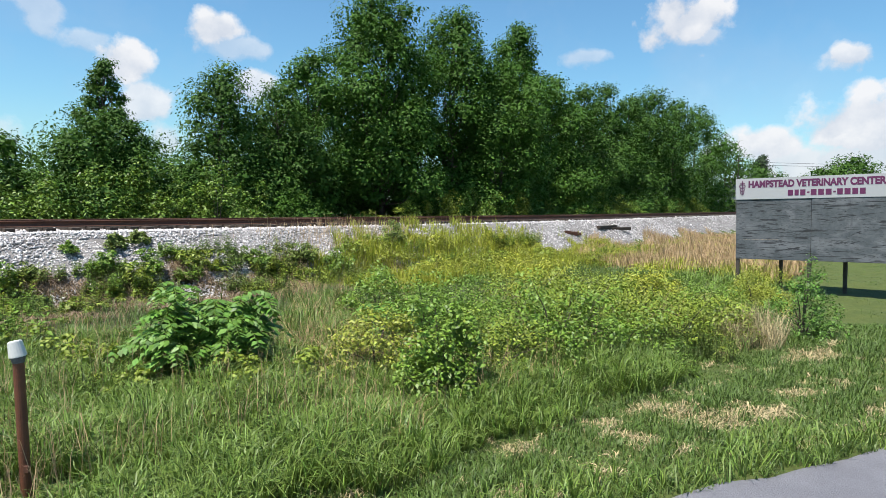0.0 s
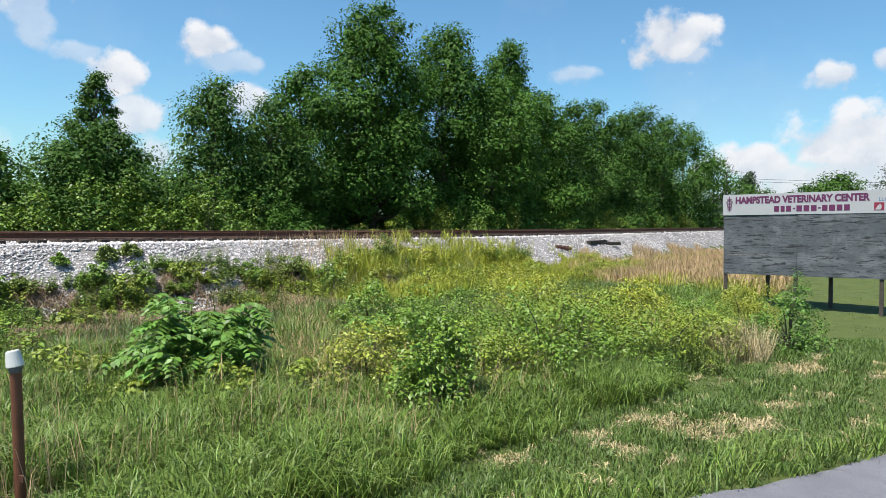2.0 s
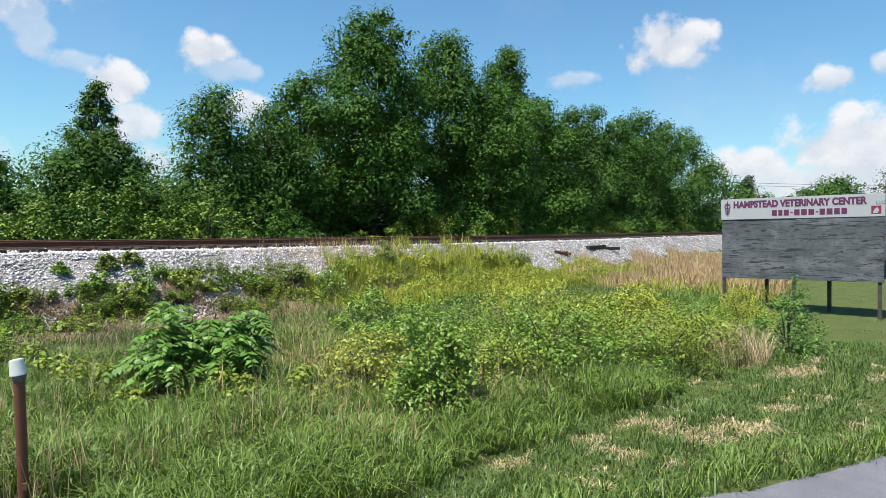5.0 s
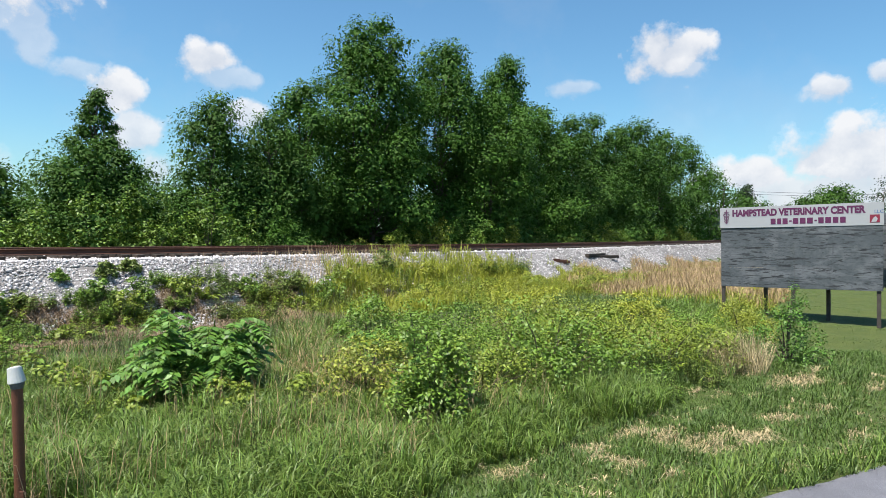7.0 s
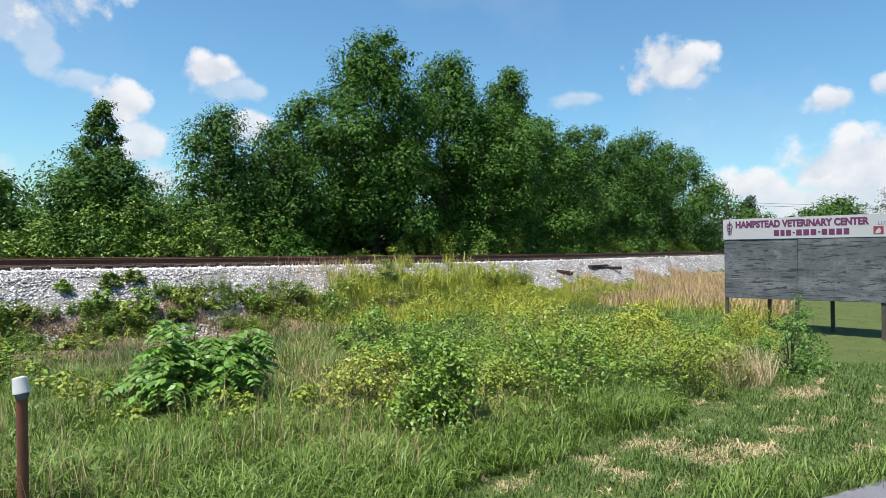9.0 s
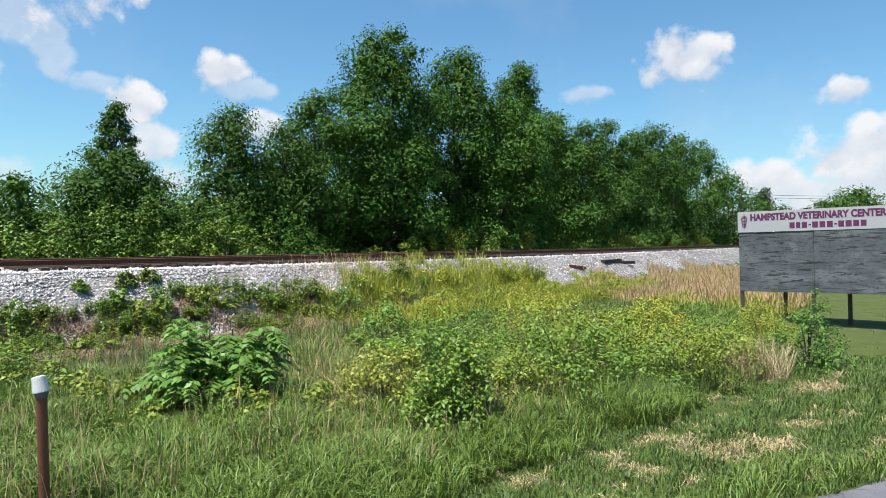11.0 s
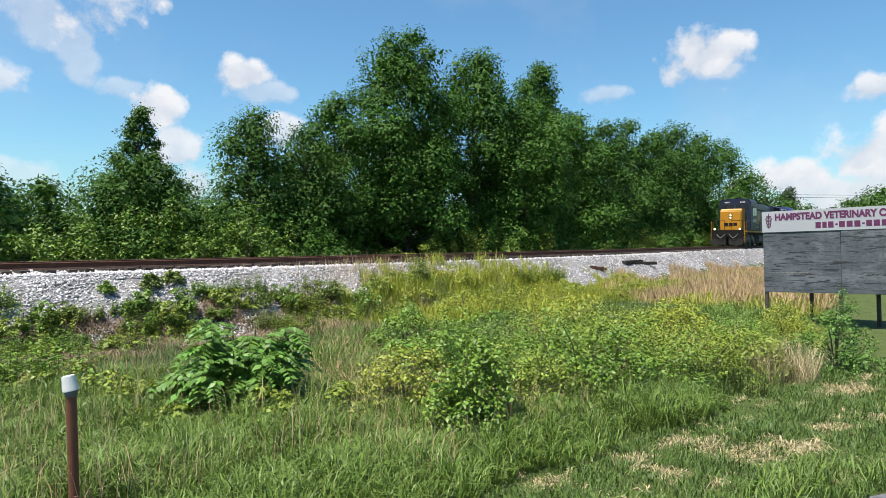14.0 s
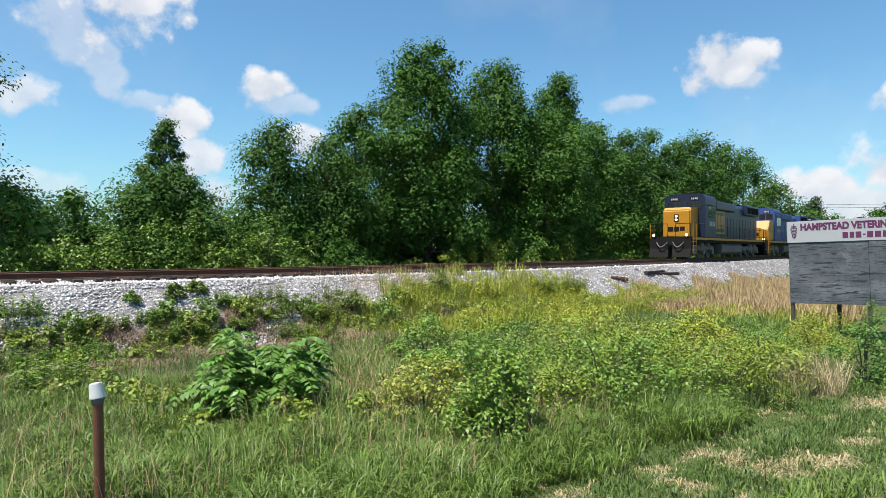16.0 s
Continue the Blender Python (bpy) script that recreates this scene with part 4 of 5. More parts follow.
# ---- grasses ----
def scatter(n, x0, x1, y0, y1, keep):
    x, y = rng.uniform(x0, x1, n), rng.uniform(y0, y1, n)
    k = keep(x, y)
    return x[k], y[k]


def tufted(x, y, cell, pull):
    """Draw places together into tufts."""
    i, j = np.floor(x / cell), np.floor(y / cell)
    cx = (i + 0.5 + 0.4 * np.sin(i * 12.9 + j * 7.1)) * cell
    cy = (j + 0.5 + 0.4 * np.sin(i * 3.7 - j * 9.3)) * cell
    k = pull * rng.random(len(x))
    return x + (cx - x) * k, y + (cy - y) * k


def patchy(x, y, scale, seed):
    return np.sin(x * scale + seed) * np.sin(y * scale * 1.3 - seed * 2) + 0.6 * np.sin(x * scale * 2.7 - y * scale * 2.1 + seed * 5) + 0.3 * np.sin(x * scale * 6.1 + y * scale * 5.3)


def lay(name, label, x, y, height, width, mat, lean=0.4):
    at = np.stack([x, y, ground_z(x, y) - 0.02], 1)
    v, q = blades(at, height, width, lean)
    tagged(bulk(name, v, q, mat), label, "grass", kind="stuff")


def off_road(x, y):
    return y - (4.55 + 0.45 * x)


def lawn_edge(x):
    """How far the mown strip reaches from the road."""
    return np.interp(x, [-20, -3, -0.5, 1.5, 4, 7, 9], [0.3, 0.5, 1.6, 3.0, 4.2, 5.2, 60])


STRAW_SPOTS = ((3.05, 7.35, 0.6, 0.36), (3.75, 7.5, 0.4, 0.2), (2.75, 7.7, 0.5, 0.2), (1.75, 7.15, 0.3, 0.2), (1.9, 6.75, 0.25, 0.18), (0.7, 6.4, 0.35, 0.18), (-0.9, 6.15, 0.4, 0.2), (-2.3, 5.3, 0.4, 0.2), (4.6, 8.5, 0.6, 0.18), (6.0, 10.5, 0.75, 0.4), (-4.2, 6.2, 0.5, 0.3))


def in_straw(x, y):
    f = np.zeros(len(x))
    for a, b, ra, rb in STRAW_SPOTS:
        f = np.maximum(f, 1.25 - ((x - a) / ra) ** 2 - ((y - b) / rb) ** 2)
    return f + 0.5 * patchy(x, y, 4.0, 2.0) + 0.4 * patchy(x, y, 11.0, 3.0)


def make_grass():
    # tall lush grass towards the road
    x, y = scatter(230000, -11, 3.5, 2.8, 10.5, lambda x, y: (off_road(x, y) > 0.75 * lawn_edge(x) + 0.25 * np.sin(x * 4)) & (rng.random(len(x)) < 0.72 + 0.2 * patchy(x, y, 1.1, 1)) & (np.abs(x / (y + 0.1)) < 0.95))
    x, y = tufted(x, y, 0.24, 0.85)
    tall = 0.42 + 0.09 * patchy(x, y, 0.9, 3.0) + 0.05 * patchy(x, y, 3.1, 1.0)
    tall = np.where((np.abs(x + 3.4) < 0.5) & (y < 5.25), 0.12, tall)
    lay("tall_grass", "lush tall green grass on the verge", x, y, np.clip(tall, 0.1, 0.7), 0.0125, M_GRASS, 0.95)
    x, y = scatter(9000, -11, 2.5, 3.5, 10.5, lambda x, y: (off_road(x, y) > lawn_edge(x)) & (patchy(x, y, 1.4, 7) > 0.1) & (np.abs(x / y) < 0.95))
    lay("seeding_grass", "pale seeding grass stalks among green grass", x, y, 0.75, 0.005, M_DRY, 0.5)
    # mown grass, thinning out with distance
    x, y = scatter(230000, -3, 9.5, 3.5, 13.5, lambda x, y: (off_road(x, y) > -0.02 - 0.05 * np.sin(x * 9)) & (off_road(x, y) < lawn_edge(x)) & (np.abs(x / y) < 0.95) & ((in_straw(x, y) < 0.45) | (rng.random(len(x)) < 0.16)))
    x, y = tufted(x, y, 0.09, 0.45)
    lay("mown_grass", "short mown green lawn along the road", x, y, np.clip(0.125 + 0.05 * patchy(x, y, 1.7, 4), 0.05, 0.24), 0.0095, M_LAWN, 1.0)
    x, y = scatter(30000, -4, 9, 3.5, 9.5, lambda x, y: (off_road(x, y) > 0.0) & (off_road(x, y) < 0.5 + 0.2 * np.sin(x * 2.3)) & (np.abs(x / y) < 0.95))
    x, y = tufted(x, y, 0.2, 0.9)
    lay("verge_grass", "long dark green grass overhanging the road edge", x, y, 0.29 + 0.07 * patchy(x, y, 2.0, 1), 0.012, M_GRASS, 1.1)
    x, y = scatter(62000, 6, 36, 11, 42, lambda x, y: (off_road(x, y) > 2) & (to_track(x, y)[1] > 6.5) & ((x > 9 + 0.12 * (y - 14)) | (y < 13)) & (x > 0.42 * y) & (np.abs(x / y) < 1.0))
    lay("mown_grass", "short mown green lawn round the billboard", x, y, 0.05, 0.014, M_LAWN, 1.4)
    # cut straw lying on the verge
    x, y = scatter(170000, -5, 8, 4.5, 12, lambda x, y: (in_straw(x, y) > 0.62) & (off_road(x, y) > 0.3) & (rng.random(len(x)) < 0.85))
    lay("cut_straw", "pale dry straw lying on the mown verge", x, y, 0.11, 0.011, M_STRAW, 2.2)
    # rough growth on the low ground between verge and bank
    x, y = scatter(90000, -12, 9, 7.5, 24, lambda x, y: (to_track(x, y)[1] > np.interp(x, [-6, -2.5, -1.5], [5.9, 5.7, 4.9]) + 0.8 * np.sin(x * 1.3)) & (off_road(x, y) > lawn_edge(x) * 0.9) & (np.abs(x / y) < 0.95) & (patchy(x, y, 0.8, 6) > -0.5))
    lay("rough_grass", "rough green grass below the bank", x, y, np.clip(0.36 + 0.12 * patchy(x, y, 0.7, 2), 0.15, 0.7), 0.0085, M_LAWN, 0.9)
    # feathery stalks on the shoulder of the bank
    s, d = rng.normal(11.2, 1.7, 1000), rng.uniform(1.9, 3.6, 1000)
    x, y = track(s, d)
    lay("feather_grass", "pale feathery seed stalks beside the rail", x, y, 0.25 + 0.45 * rng.random(len(x)), 0.009, M_DRY, 0.6)
    # growth over the bank
    s, d = rng.uniform(8.5, 26, 46000), rng.uniform(2.0, 7.5, 46000)
    k = (d > 2.3 + 1.6 * np.abs((s - 15) / 6) ** 2 * (s < 15) + 0.9 * (rng.random(46000) - 0.5) + 0.35 * np.sin(s * 4.7) + 0.22 * np.clip(s - 17, 0, 20) + 0.25 * np.sin(s * 2.1)) & (patchy(s, d, 1.3, 5) > -0.9) & (((s - 21.8) / 1.6) ** 2 + ((d - 3.7) / 0.9) ** 2 > 1)
    x, y = track(s[k], d[k])
    lay("bank_grass", "yellow-green grass spilling over the ballast bank", x, y, np.clip(0.5 + 0.16 * patchy(x, y, 1.0, 8), 0.2, 0.9), 0.014, M_YELLOWGRASS, 0.5)
    # low growth between thicket and billboard
    x, y = scatter(34000, 3, 14, 13, 24, lambda x, y: (to_track(x, y)[1] > 5.0) & (x > 0.30 * y) & (x < 0.52 * y) & (rng.random(len(x)) < 0.75))
    lay("rough_grass", "rough green grass near the billboard posts", x, y, 0.28 + 0.08 * patchy(x, y, 1.1, 3), 0.013, M_GRASS, 1.0)
    # green shoots through the tan grass
    x, y = scatter(14000, -4.5, 0.0, 8, 15, lambda x, y: (np.abs(x + 0.205 * y) < 0.75))
    x, y = tufted(x, y, 0.3, 0.85)
    lay("rough_grass", "green grass tufts among tan grass", x, y, 0.5 + 0.12 * patchy(x, y, 1.4, 2), 0.011, M_GRASS, 0.8)
    # tall dry grass
    s, d = rng.uniform(20, 46, 60000), rng.uniform(3.6, 14.0, 60000)
    x, y = track(s, d)
    k = (x > 0.20 * y) & (x < 0.56 * y) & (y > 17.5) & (d > 4.3 + 0.6 * np.sin(s * 0.9)) & ((x < 0.45 * y) | (y > 20.5))
    x, y = x[k], y[k]
    tan = (patchy(x, y, 0.55, 3) > -0.35) | (rng.random(len(x)) < 0.3)
    tan &= rng.random(len(x)) < np.clip(0.25 + (y - 18) * 0.09, 0.2, 0.85)
    lay("dry_grass", "tall dry tan grass at the foot of the bank", x[tan], y[tan], 0.62 + 0.14 * patchy(x[tan], y[tan], 0.9, 3), 0.016, M_DRY, 0.6)
    lay("rough_grass", "rough green grass among dry tan grass", x[~tan], y[~tan], 0.42 + 0.1 * patchy(x[~tan], y[~tan], 0.9, 3), 0.02, M_YELLOWGRASS, 0.8)
    x, y = scatter(15000, -4.5, 7.5, 8, 17, lambda x, y: ((np.abs(x + 0.205 * y) < 0.55) & (y < 15)) | (patchy(x, y, 1.1, 9) > 0.75) & (off_road(x, y) > lawn_edge(x)))
    lay("dry_grass", "tan dry grass among green weeds", x, y, 0.58 + 0.16 * patchy(x, y, 1.9, 4), 0.007, M_DRY, 1.2)
    x, y = scatter(2400, 4.6, 6.6, 10.6, 12.6, lambda x, y: ((x - 5.55) / 0.55) ** 2 + ((y - 11.6) / 0.6) ** 2 < 1 + 0.3 * np.sin(x * 9))
    lay("dry_grass", "pale dry grass leaning beside the twiggy bush", x, y, 0.75, 0.007, M_STRAW, 0.9)
    s, d = rng.uniform(-1.5, 12, 40000), rng.uniform(3.6, 7.0, 40000)
    k = (patchy(s, d, 1.5, 4) > -0.35) & (d > 4.0 + 0.4 * np.sin(s * 2.2))
    x, y = track(s[k], d[k])
    lay("dead_stalks", "grey-brown dead stalks on the ballast slope", x, y, 0.3, 0.011, M_DEAD, 1.7)


# ---- the train ----
def wheelset(x, parent):
    bm = bmesh.new()
    rod(bm, (0, -0.72, 0), (0, 0.72, 0), 0.09, seg=10)
    for sy in (-1, 1):
        rod(bm, (0, sy * 0.70, 0), (0, sy * 0.83, 0), 0.51, seg=24)
        rod(bm, (0, sy * 0.67, 0), (0, sy * 0.70, 0), 0.545, seg=24)
        for k in range(4):
            a = k * math.pi / 2
            box(bm, 0.16, 0.42, sy * 0.83 - 0.012, sy * 0.83 + 0.012, -0.04, 0.04, m=pose(0, 0, 0, 0, math.degrees(a), 0))
    ob = part("wheelset", bm, M_GRIME, parent)
    ob.location = (x, 0, 0.51)
    return ob


def bogie(cx, parent):
    bm = bmesh.new()
    for sy in (-1, 1):
        y0, y1 = sy * 0.98, sy * 1.14
        y0, y1 = min(y0, y1), max(y0, y1)
        prism(bm, ((cx - 2.5, 0.55), (cx - 2.5, 0.85), (cx - 2.0, 0.98), (cx + 2.0, 0.98), (cx + 2.5, 0.85), (cx + 2.5, 0.55), (cx + 1.9, 0.62), (cx + 1.2, 0.75), (cx + 0.4, 0.55), (cx - 0.4, 0.55), (cx - 1.2, 0.75), (cx - 1.9, 0.62)), y0, y1)
        for dx in (-2.05, 0.0, 2.05):
            box(bm, cx + dx - 0.24, cx + dx + 0.24, sy * 1.08 - 0.13, sy * 1.08 + 0.13, 0.36, 0.68, 0.03)
        for dx in (-1.35, -0.72, 0.72, 1.35):
            rod(bm, (cx + dx, sy * 1.1, 0.56), (cx + dx, sy * 1.1, 0.96), 0.1, seg=10)
        rod(bm, (cx - 1.0, sy * 1.2, 1.05), (cx - 0.4, sy * 1.2, 1.05), 0.13, seg=10)
        rod(bm, (cx + 0.4, sy * 1.2, 1.05), (cx + 1.0, sy * 1.2, 1.05), 0.13, seg=10)
    return part("bogie_frame", bm, M_GRIME, parent, "grimy grey bogie frame")


def handrail(parent, pts, mat, r=0.022, gap=1.6):
    bm = bmesh.new()
    for (x0, y0, z0), (x1, y1, z1) in zip(pts, pts[1:]):
        rod(bm, (x0, y0, z0), (x1, y1, z1), r, seg=6)
        n = max(1, int(abs(x1 - x0) / gap + abs(y1 - y0) / gap))
        for k in range(n + 1):
            f = k / n
            p = (x0 + (x1 - x0) * f, y0 + (y1 - y0) * f)
            rod(bm, (*p, 1.6), (*p, z0 + (z1 - z0) * f), r * 0.9, seg=6)
    return part("handrail", bm, mat, parent)


def locomotive(label, body, nose_mat, wide):
    """A six-axle diesel: x forward from the middle, z up from the rail head."""
    loco = empty("diesel_locomotive")
    loco.scale = (0.985, 0.985, 0.985)
    tagged(loco, label, "locomotive", group="locomotives of the train")
    L = 10.1
    wheels = [wheelset(c + dx, loco) for c in (6.55, -6.55) for dx in (2.05, 0, -2.05)]
    for c in (6.55, -6.55):
        bogie(c, loco)
    part("frame", boxes((-L, L, -1.45, 1.45, 1.18, 1.52), (-L + 0.6, L - 0.6, -0.6, 0.6, 0.85, 1.18), bevel=0.03), M_BLACK, loco)
    part("walkway_edge", boxes((-L + 0.1, L - 0.1, -1.53, -1.455, 1.40, 1.56), (-L + 0.1, L - 0.1, 1.455, 1.53, 1.40, 1.56)), M_YELLOW, loco, "yellow walkway edge")
    part("walkway", boxes((-L, L, -1.5, 1.5, 1.524, 1.6), bevel=0.01), M_BLACK, loco)
    tank = bmesh.new()
    prism(tank, [(y, z) for y, z in ((-1.25, 1.15), (-1.42, 0.95), (-1.35, 0.5), (-0.95, 0.3), (0.95, 0.3), (1.35, 0.5), (1.42, 0.95), (1.25, 1.15))], -2.9, 2.9)
    bmesh.ops.transform(tank, matrix=pose(0, 0, 0, 0, 0, 90), verts=tank.verts)
    part("fuel_tank", tank, M_GRIME, loco, "grimy grey fuel tank")
    for sx in (1, -1):
        bm = bmesh.new()
        prism(bm, ((sx * (L + 0.02), 1.5), (sx * (L + 0.14), 1.5), (sx * (L + 0.14), 0.75), (sx * (L + 0.42), 0.16), (sx * (L + 0.34), 0.14), (sx * (L + 0.02), 0.7)), -1.48, 1.48)
        part("pilot_plow", bm, M_BLACK, loco, "black pilot with snow plow")
        bm = bmesh.new()
        box(bm, *sorted((sx * (L + 0.1), sx * (L + 0.85))), -0.13, 0.13, 0.74, 1.02, 0.04)
        rod(bm, (sx * (L + 0.8), 0, 0.66), (sx * (L + 0.8), 0, 1.1), 0.13, seg=10)
        part("coupler", bm, M_BLACK, loco)
        for y in (-0.98, 0.2):
            bm = bmesh.new()
            loop = [(sx * (L + 0.16 + 0.25 * math.sin(math.pi * k / 8)), y + 0.78 * k / 8, 1.22 - 0.36 * math.sin(math.pi * k / 8)) for k in range(9)]
            for p0, p1 in zip(loop, loop[1:]):
                rod(bm, p0, p1, 0.035, seg=6)
            part("air_hose", bm, M_HOSE, loco, "dusty grey air hose")
        for sy in (-1, 1):
            bm = bmesh.new()
            for k in range(4):
                box(bm, *sorted((sx * (L - 0.75), sx * (L - 0.1))), *sorted((sy * 1.3, sy * 1.56)), 0.4 + 0.28 * k, 0.44 + 0.28 * k)
            rod(bm, (sx * (L - 0.1), sy * 1.54, 0.4), (sx * (L - 0.1), sy * 1.54, 2.5), 0.025, seg=6)
            rod(bm, (sx * (L - 0.75), sy * 1.54, 0.4), (sx * (L - 0.75), sy * 1.54, 2.5), 0.025, seg=6)
            part("step_ladder", bm, M_YELLOW if sx > 0 else M_BLACK, loco, "steps with yellow grab irons" if sx > 0 else "")
    half = 1.42 if wide else 1.0
    nx0, nx1 = (7.3, 9.7) if wide else (7.2, 9.0)
    bm = bmesh.new()
    top = 3.55 if wide else 3.78
    prism(bm, ((nx0, 1.6), (nx1, 1.6), (nx1, top - (0.9 if wide else 0.22)), (nx1 - (0.7 if wide else 0.2), top), (nx0, top + 0.05)), -half, half)
    bmesh.ops.bevel(bm, geom=list(bm.edges), offset=0.07, segments=2, affect="EDGES")
    nose = part("nose", bm, nose_mat, loco, "yellow nose")
    part("nose_door", boxes((nx1 - 0.02, nx1 + 0.02, 0.25, 0.8, 1.64, 2.85), bevel=0.012), nose_mat, nose)
    part("nose_mark", boxes((nx1 + 0.021, nx1 + 0.03, -0.62, -0.22, 2.05, 2.36), (nx1 + 0.021, nx1 + 0.03, -0.16, 0.2, 2.05, 2.36), (nx1 + 0.021, nx1 + 0.03, 0.26, 0.62, 2.05, 2.36)), M_BLACK, nose, "dark lettering blocks")
    bm = boxes((nx1 - 0.05, nx1 + 0.03, -0.17, 0.17, 2.72, 3.28), bevel=0.02)
    case = part("headlight_case", bm, M_BLACK, nose)
    for z in (2.87, 3.13):
        bm = bmesh.new()
        rod(bm, (nx1 + 0.02, 0, z), (nx1 + 0.06, 0, z), 0.09, seg=14)
        part("headlight", bm, M_LAMP, case, "lit headlight")
    for y in (-1.18, 1.18):
        bm = bmesh.new()
        rod(bm, (L + 0.1, y, 1.72), (L + 0.2, y, 1.72), 0.12, seg=12)
        part("ditch_light_housing", bm, M_BLACK, loco)
        bm = bmesh.new()
        rod(bm, (L + 0.2, y, 1.72), (L + 0.22, y, 1.72), 0.1, seg=12)
        part("ditch_light", bm, M_LAMP, loco, "lit ditch light")
    # cab
    bm = bmesh.new()
    outline = [(-1.5, 1.6), (1.5, 1.6), (1.53, 4.5), (1.36, 4.8), (0.6, 4.9), (-0.6, 4.9), (-1.36, 4.8), (-1.53, 4.5)]
    prism(bm, outline, -7.3, -4.75)
    bmesh.ops.transform(bm, matrix=pose(0, 0, 0, 0, 0, 90), verts=bm.verts)
    bmesh.ops.bevel(bm, geom=list(bm.edges), offset=0.04, segments=2, affect="EDGES")
    cab = part("cab", bm, body, loco)
    for y0, y1 in ((-1.32, -0.72), (-0.64, -0.08), (0.08, 0.64), (0.72, 1.32)):
        part("windscreen", boxes((7.29, 7.325, y0, y1, 3.72, 4.28), bevel=0.02), M_GLASS, cab)
    for sy in (-1, 1):
        for x0, x1 in ((4.98, 5.75), (5.85, 6.65)):
            part("side_window", boxes((x0, x1, *sorted((sy * 1.50, sy * 1.55)), 3.1, 3.95), bevel=0.02), M_GLASS, cab)
        part("cab_number", boxes(*[(5.05 + 0.36 * k, 5.29 + 0.36 * k, *sorted((sy * 1.525, sy * 1.542)), 2.45, 2.8) for k in range(4)]), M_YELLOW if wide else M_WHITE, cab, "number bars")
        part("sunshade", boxes((4.95, 6.75, *sorted((sy * 1.53, sy * 1.72)), 4.0, 4.04)), body, cab)
    for y in (-1.05, 0.45):
        board = part("number_board", boxes((7.29, 7.34, y, y + 0.6, 4.4, 4.62), bevel=0.01), M_BLACK, cab)
        part("number_bars", boxes(*[(7.341, 7.348, y + 0.06 + 0.13 * k, y + 0.15 + 0.13 * k, 4.44, 4.58) for k in range(4)]), M_WHITE, cab, "white number bars")
    bm = bmesh.new()
    for y, ln in ((-0.2, 0.45), (0.0, 0.55), (0.2, 0.4)):
        rod(bm, (5.6, y, 5.0), (5.6 + ln, y, 5.0), 0.035, 0.09, 10)
    box(bm, 5.45, 5.65, -0.28, 0.28, 4.86, 5.0, 0.02)
    part("horn", bm, M_BLACK, cab, "air horn")
    # long hood
    hw = 1.02 if wide else 0.92
    bm = bmesh.new()
    prism(bm, ((-hw, 1.6), (hw, 1.6), (hw, 4.25), (hw - 0.28, 4.6), (-hw + 0.28, 4.6), (-hw, 4.25)), 9.5, -4.76)
    bmesh.ops.transform(bm, matrix=pose(0, 0, 0, 0, 0, 90), verts=bm.verts)
    bmesh.ops.recalc_face_normals(bm, faces=bm.faces)
    bmesh.ops.bevel(bm, geom=list(bm.edges), offset=0.03, segments=1, affect="EDGES")
    hood = part("long_hood", bm, body, loco)
    for sy in (-1, 1):
        x = -9.1
        k = 0
        while x < 4.2:
            part("hood_door", boxes((x, x + 0.82, *sorted((sy * hw, sy * (hw + 0.025))), 1.75, 3.35), bevel=0.012), body, hood)
            x += 0.9
            k += 1
        flare = 0.45 if wide else 0.28
        part("radiator", boxes((-9.2, -5.0, *sorted((sy * (hw - 0.1), sy * (hw + flare))), 3.75, 4.66), bevel=0.08), body, hood)
        part("brake_housing", boxes((-1.5, 3.6, *sorted((sy * (hw - 0.1), sy * (hw + 0.3))), 3.85, 4.55), bevel=0.1), body, hood)
        bm = bmesh.new()
        for j in range(14):
            box(bm, -8.9 + 0.27 * j, -8.76 + 0.27 * j, *sorted((sy * (hw + flare), sy * (hw + flare + 0.02))), 3.9, 4.5)
        part("radiator_grille", bm, M_BLACK, hood)
        def slab(x0, x1, z0, z1, d0, d1):
            return (x0, x1, *sorted((sy * (hw + d0), sy * (hw + d1))), z0, z1)
        if wide:
            part("side_mark", boxes(*[slab(-3.3 + 1.2 * j, -2.35 + 1.2 * j, 2.2, 3.75, 0.027, 0.04) for j in range(3)]), M_WHITE, hood, "white lettering blocks")
        else:
            panel = part("side_mark", boxes(slab(0.6, 3.7, 1.95, 3.8, 0.027, 0.036)), M_YELLOW, hood, "yellow panel")
            part("panel_field", boxes(slab(0.8, 3.5, 2.1, 3.65, 0.038, 0.042)), M_NAVY, panel, "navy field of the panel")
            part("panel_mark", boxes(*[slab(0.95 + 0.86 * j, 1.65 + 0.86 * j, 2.35, 3.45, 0.044, 0.05) for j in range(3)]), M_YELLOW, panel, "yellow lettering blocks")
        handrail(loco, [(9.6 if not wide else 6.9, sy * 1.46, 2.6), (-9.8, sy * 1.46, 2.6)], M_NAVY)
    for x in (-8.2, -6.9, -5.7, 0.2, 1.9):
        bm = bmesh.new()
        rod(bm, (x, 0, 4.6), (x, 0, 4.74), 0.5, seg=18)
        part("roof_fan", bm, M_BLACK, hood)
    part("exhaust_stack", boxes((-3.6, -2.2, -0.3, 0.3, 4.58, 4.85), bevel=0.03), M_BLACK, hood)
    handrail(loco, [(L - 0.1, -1.35, 2.55), (L - 0.1, -0.3, 2.55)], M_BLACK, gap=0.6)
    handrail(loco, [(L - 0.1, 0.3, 2.55), (L - 0.1, 1.35, 2.55)], M_BLACK, gap=0.6)
    return loco, wheels


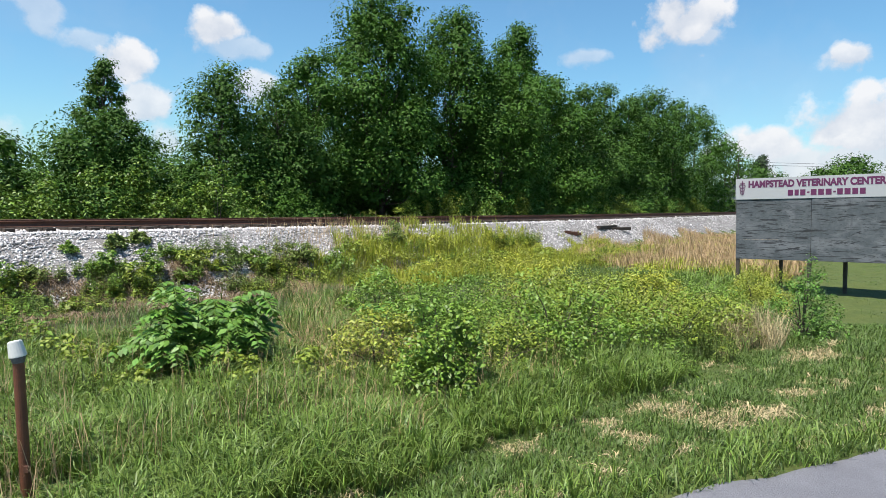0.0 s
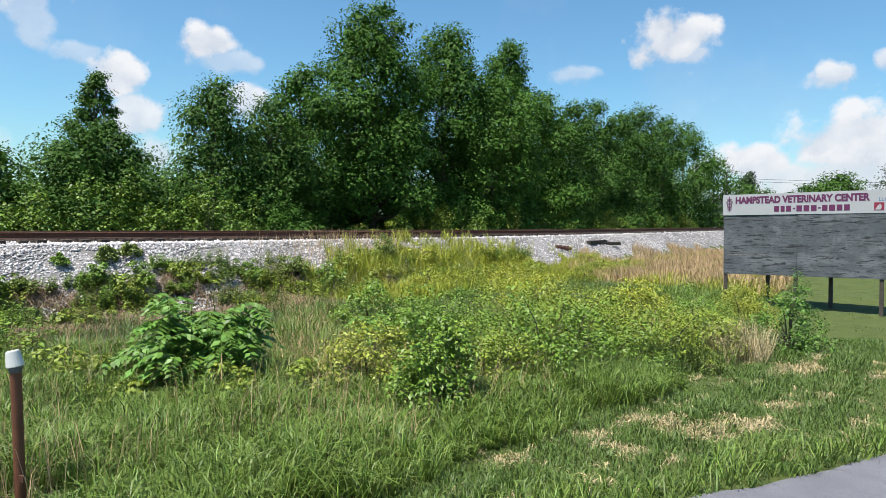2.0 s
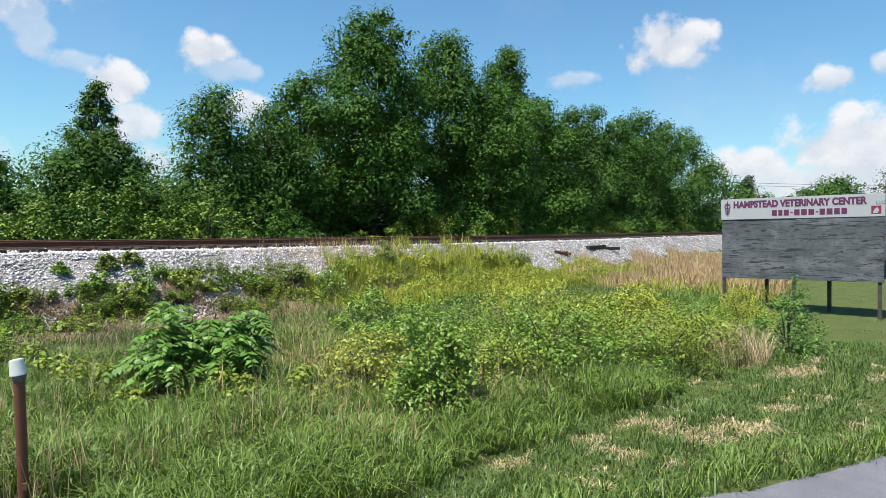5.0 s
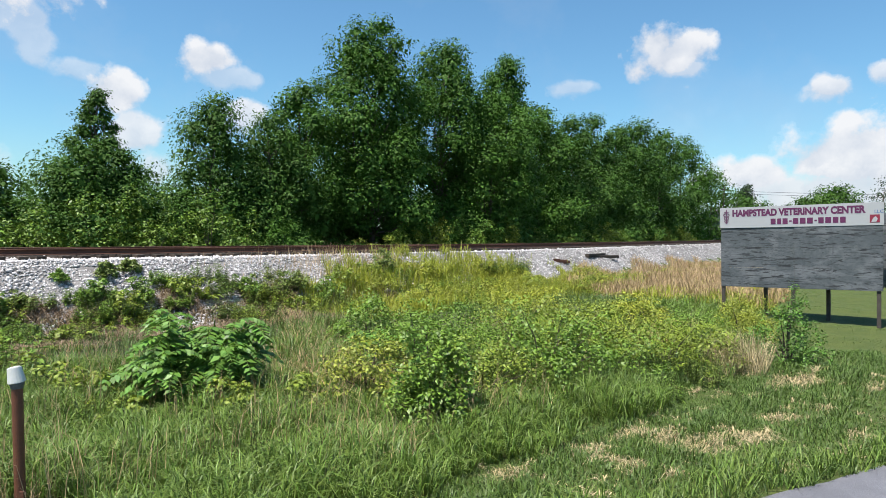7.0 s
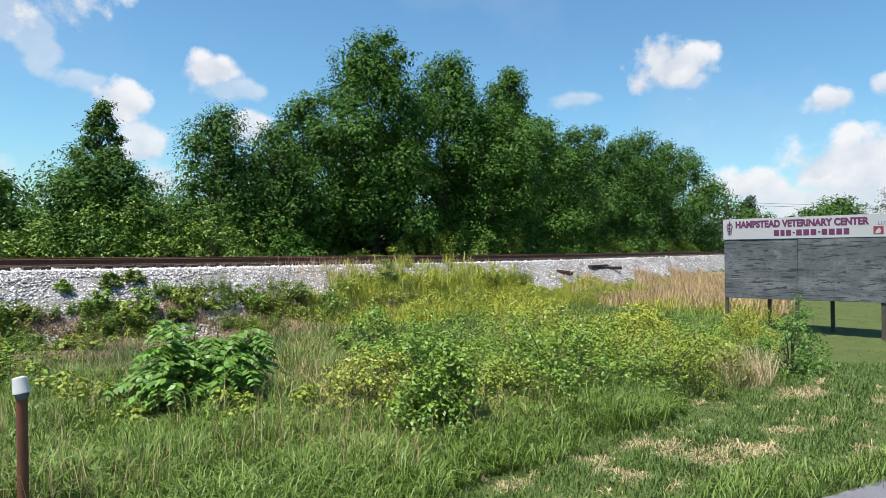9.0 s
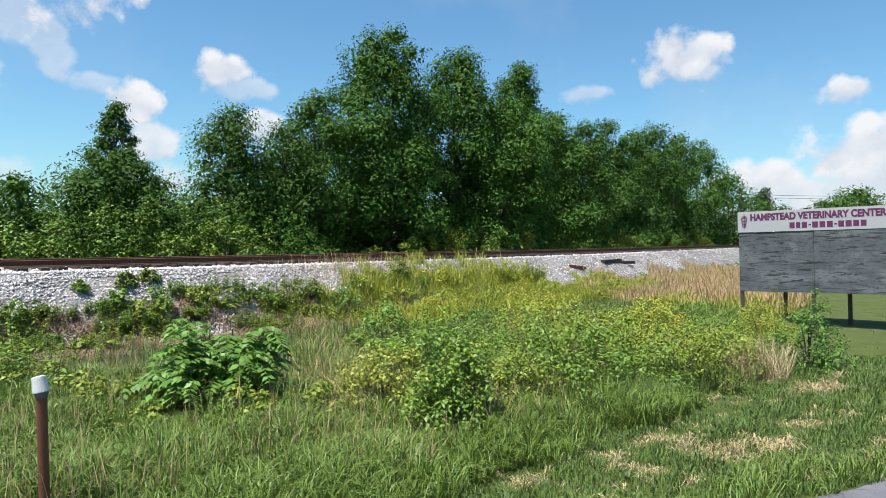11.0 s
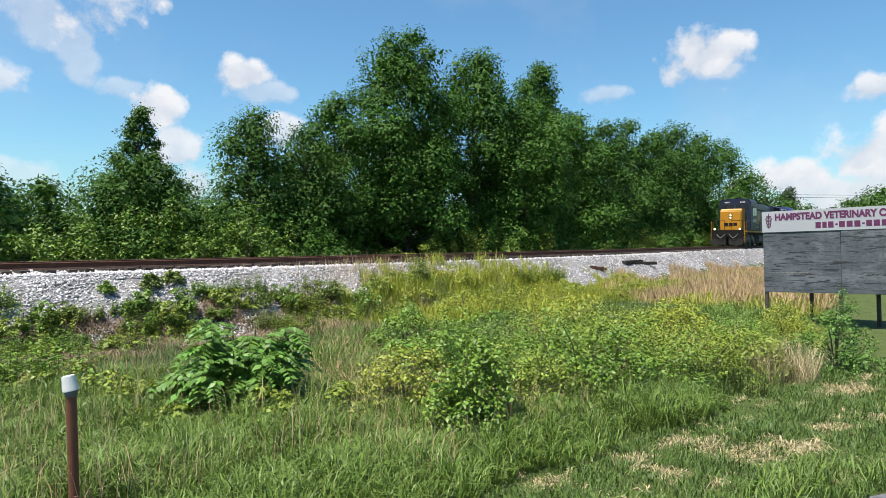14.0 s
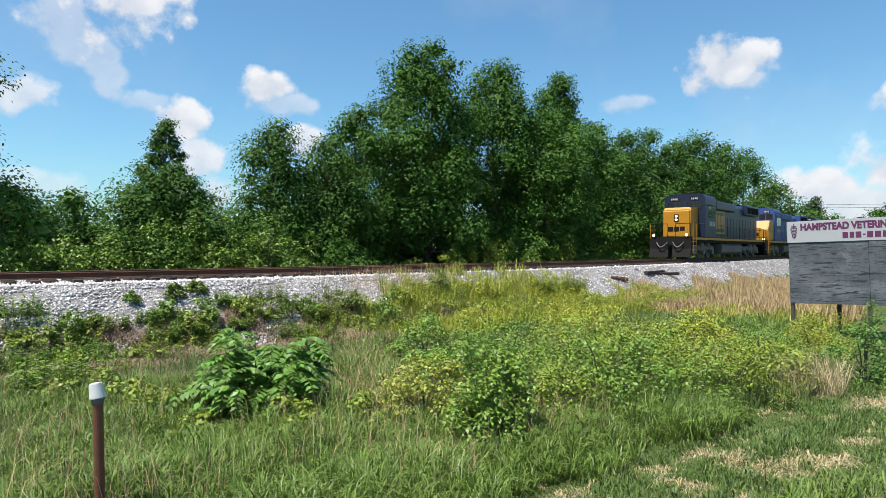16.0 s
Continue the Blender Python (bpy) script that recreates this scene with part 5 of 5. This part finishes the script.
def make_train():
    made = [locomotive("dark navy diesel locomotive with yellow nose and lit headlights", M_NAVY, M_YELLOW, False),
            locomotive("blue diesel locomotive with broad yellow nose", M_LOCOBLUE, M_YELLOW, True),
            locomotive("dark navy diesel locomotive trailing in the train", M_NAVY, M_NAVY, False)]
    return made


# ---- far things ----
def make_far():
    house = empty("white_house", pose(47.0, 101.0, 0.6, 0, 0, 25))
    tagged(house, "small white outbuilding with grey roof among far trees", "house")
    part("wall", boxes((-4, 4, -3, 3, 0, 4.2), bevel=0.02), M_WALLWHITE, house)
    bm = bmesh.new()
    prism(bm, ((-4.4, 4.2), (4.4, 4.2), (0, 6.2)), -3.3, 3.3)
    part("roof", bm, M_SHINGLE, house, "grey shingle roof")
    part("window", boxes((-4.03, -4.0, -1.2, 0.2, 1.6, 2.8)), M_GLASS, house)
    pole = empty("utility_pole", pose(43.2, 96.0, 0.6))
    tagged(pole, "thin wooden utility pole beside the track", "utility pole")
    bm = bmesh.new()
    rod(bm, (0, 0, -0.5), (0, 0, 9.6), 0.11, 0.08, 8)
    part("pole", bm, M_POST, pole)
    part("crossarm", boxes((-0.5, 0.5, -0.05, 0.05, 8.9, 9.0)), M_POST, pole)
    for dz in (0, -0.4):
        bm = bmesh.new()
        pts = [Vector((43.2 + 71.3 * k / 12, 96 - 8 * k / 12, 9.4 + dz + 0.6 * ((k / 6 - 1) ** 2 - 1))) for k in range(13)]
        for a, b in zip(pts, pts[1:]):
            rod(bm, a, b, 0.022, seg=5)
        ob = part("overhead_cable", bm, M_BLACK, None)
        tagged(ob, "thin black overhead cable across the sky", "cable")
    end = empty("utility_pole", pose(114.5, 88.0, 0.0))
    tagged(end, "wooden utility pole beyond the lawn", "utility pole")
    bm = bmesh.new()
    rod(bm, (0, 0, -0.5), (0, 0, 12.0), 0.14, 0.1, 8)
    part("pole", bm, M_POST, end)


def make_debris():
    for s, d, ln, turn in ((29.5, 2.9, 1.3, 15), (30.4, 3.1, 1.0, -10)):
        x, y = track(s, d)
        ob = empty("old_sleeper", pose(float(x), float(y), float(bank(d)) + 0.09, 0, 0, 40 + turn))
        tagged(ob, "discarded dark railway sleeper lying on ballast", "sleeper")
        part("beam", boxes((-ln, ln, -0.12, 0.12, -0.09, 0.09), bevel=0.015), M_TIE, ob)
    for s, d in ((24.6, 3.2), (25.2, 3.3)):
        x, y = track(s, d)
        ob = empty("scrap_iron", pose(float(x), float(y), float(bank(d)) + 0.05, 0, 0, 30))
        tagged(ob, "small dark scrap of iron on ballast", "scrap")
        part("plate", boxes((-0.22, 0.22, -0.12, 0.12, -0.06, 0.08), (-0.3, 0.1, -0.05, 0.05, 0.0, 0.14), bevel=0.02), M_RUST, ob)


make_ground()
make_road()
make_bank()
make_sign()
make_pipe()
make_trees()
make_bushes()
make_far()
make_debris()
TRAIN = make_train()
make_grass()
make_track()

SPEED, FRONT_END = 10.6, 38.8      # metres a second; place of the leading end when the clip ends


def motions():
    times = [0.5 * k for k in range(33)]
    spins = [0.05 * k for k in range(321)]
    for k, (loco, wheels) in enumerate(TRAIN):
        rows = []
        for t in times:
            s = FRONT_END + SPEED * (16 - t) + 10.28 + 20.9 * k
            x, y = track(s, 0.0)
            rows.append((t, pose(float(x), float(y), RAIL_Z, 0, 0, -90 - math.degrees(heading(s)))))
        walk(loco, rows)
        if k < 2:
            for w in wheels:
                place = w.location.copy()
                walk(w, [(t, Matrix.Translation(place) @ Matrix.Rotation(SPEED * t / 0.51, 4, "Y")) for t in spins])


motions()
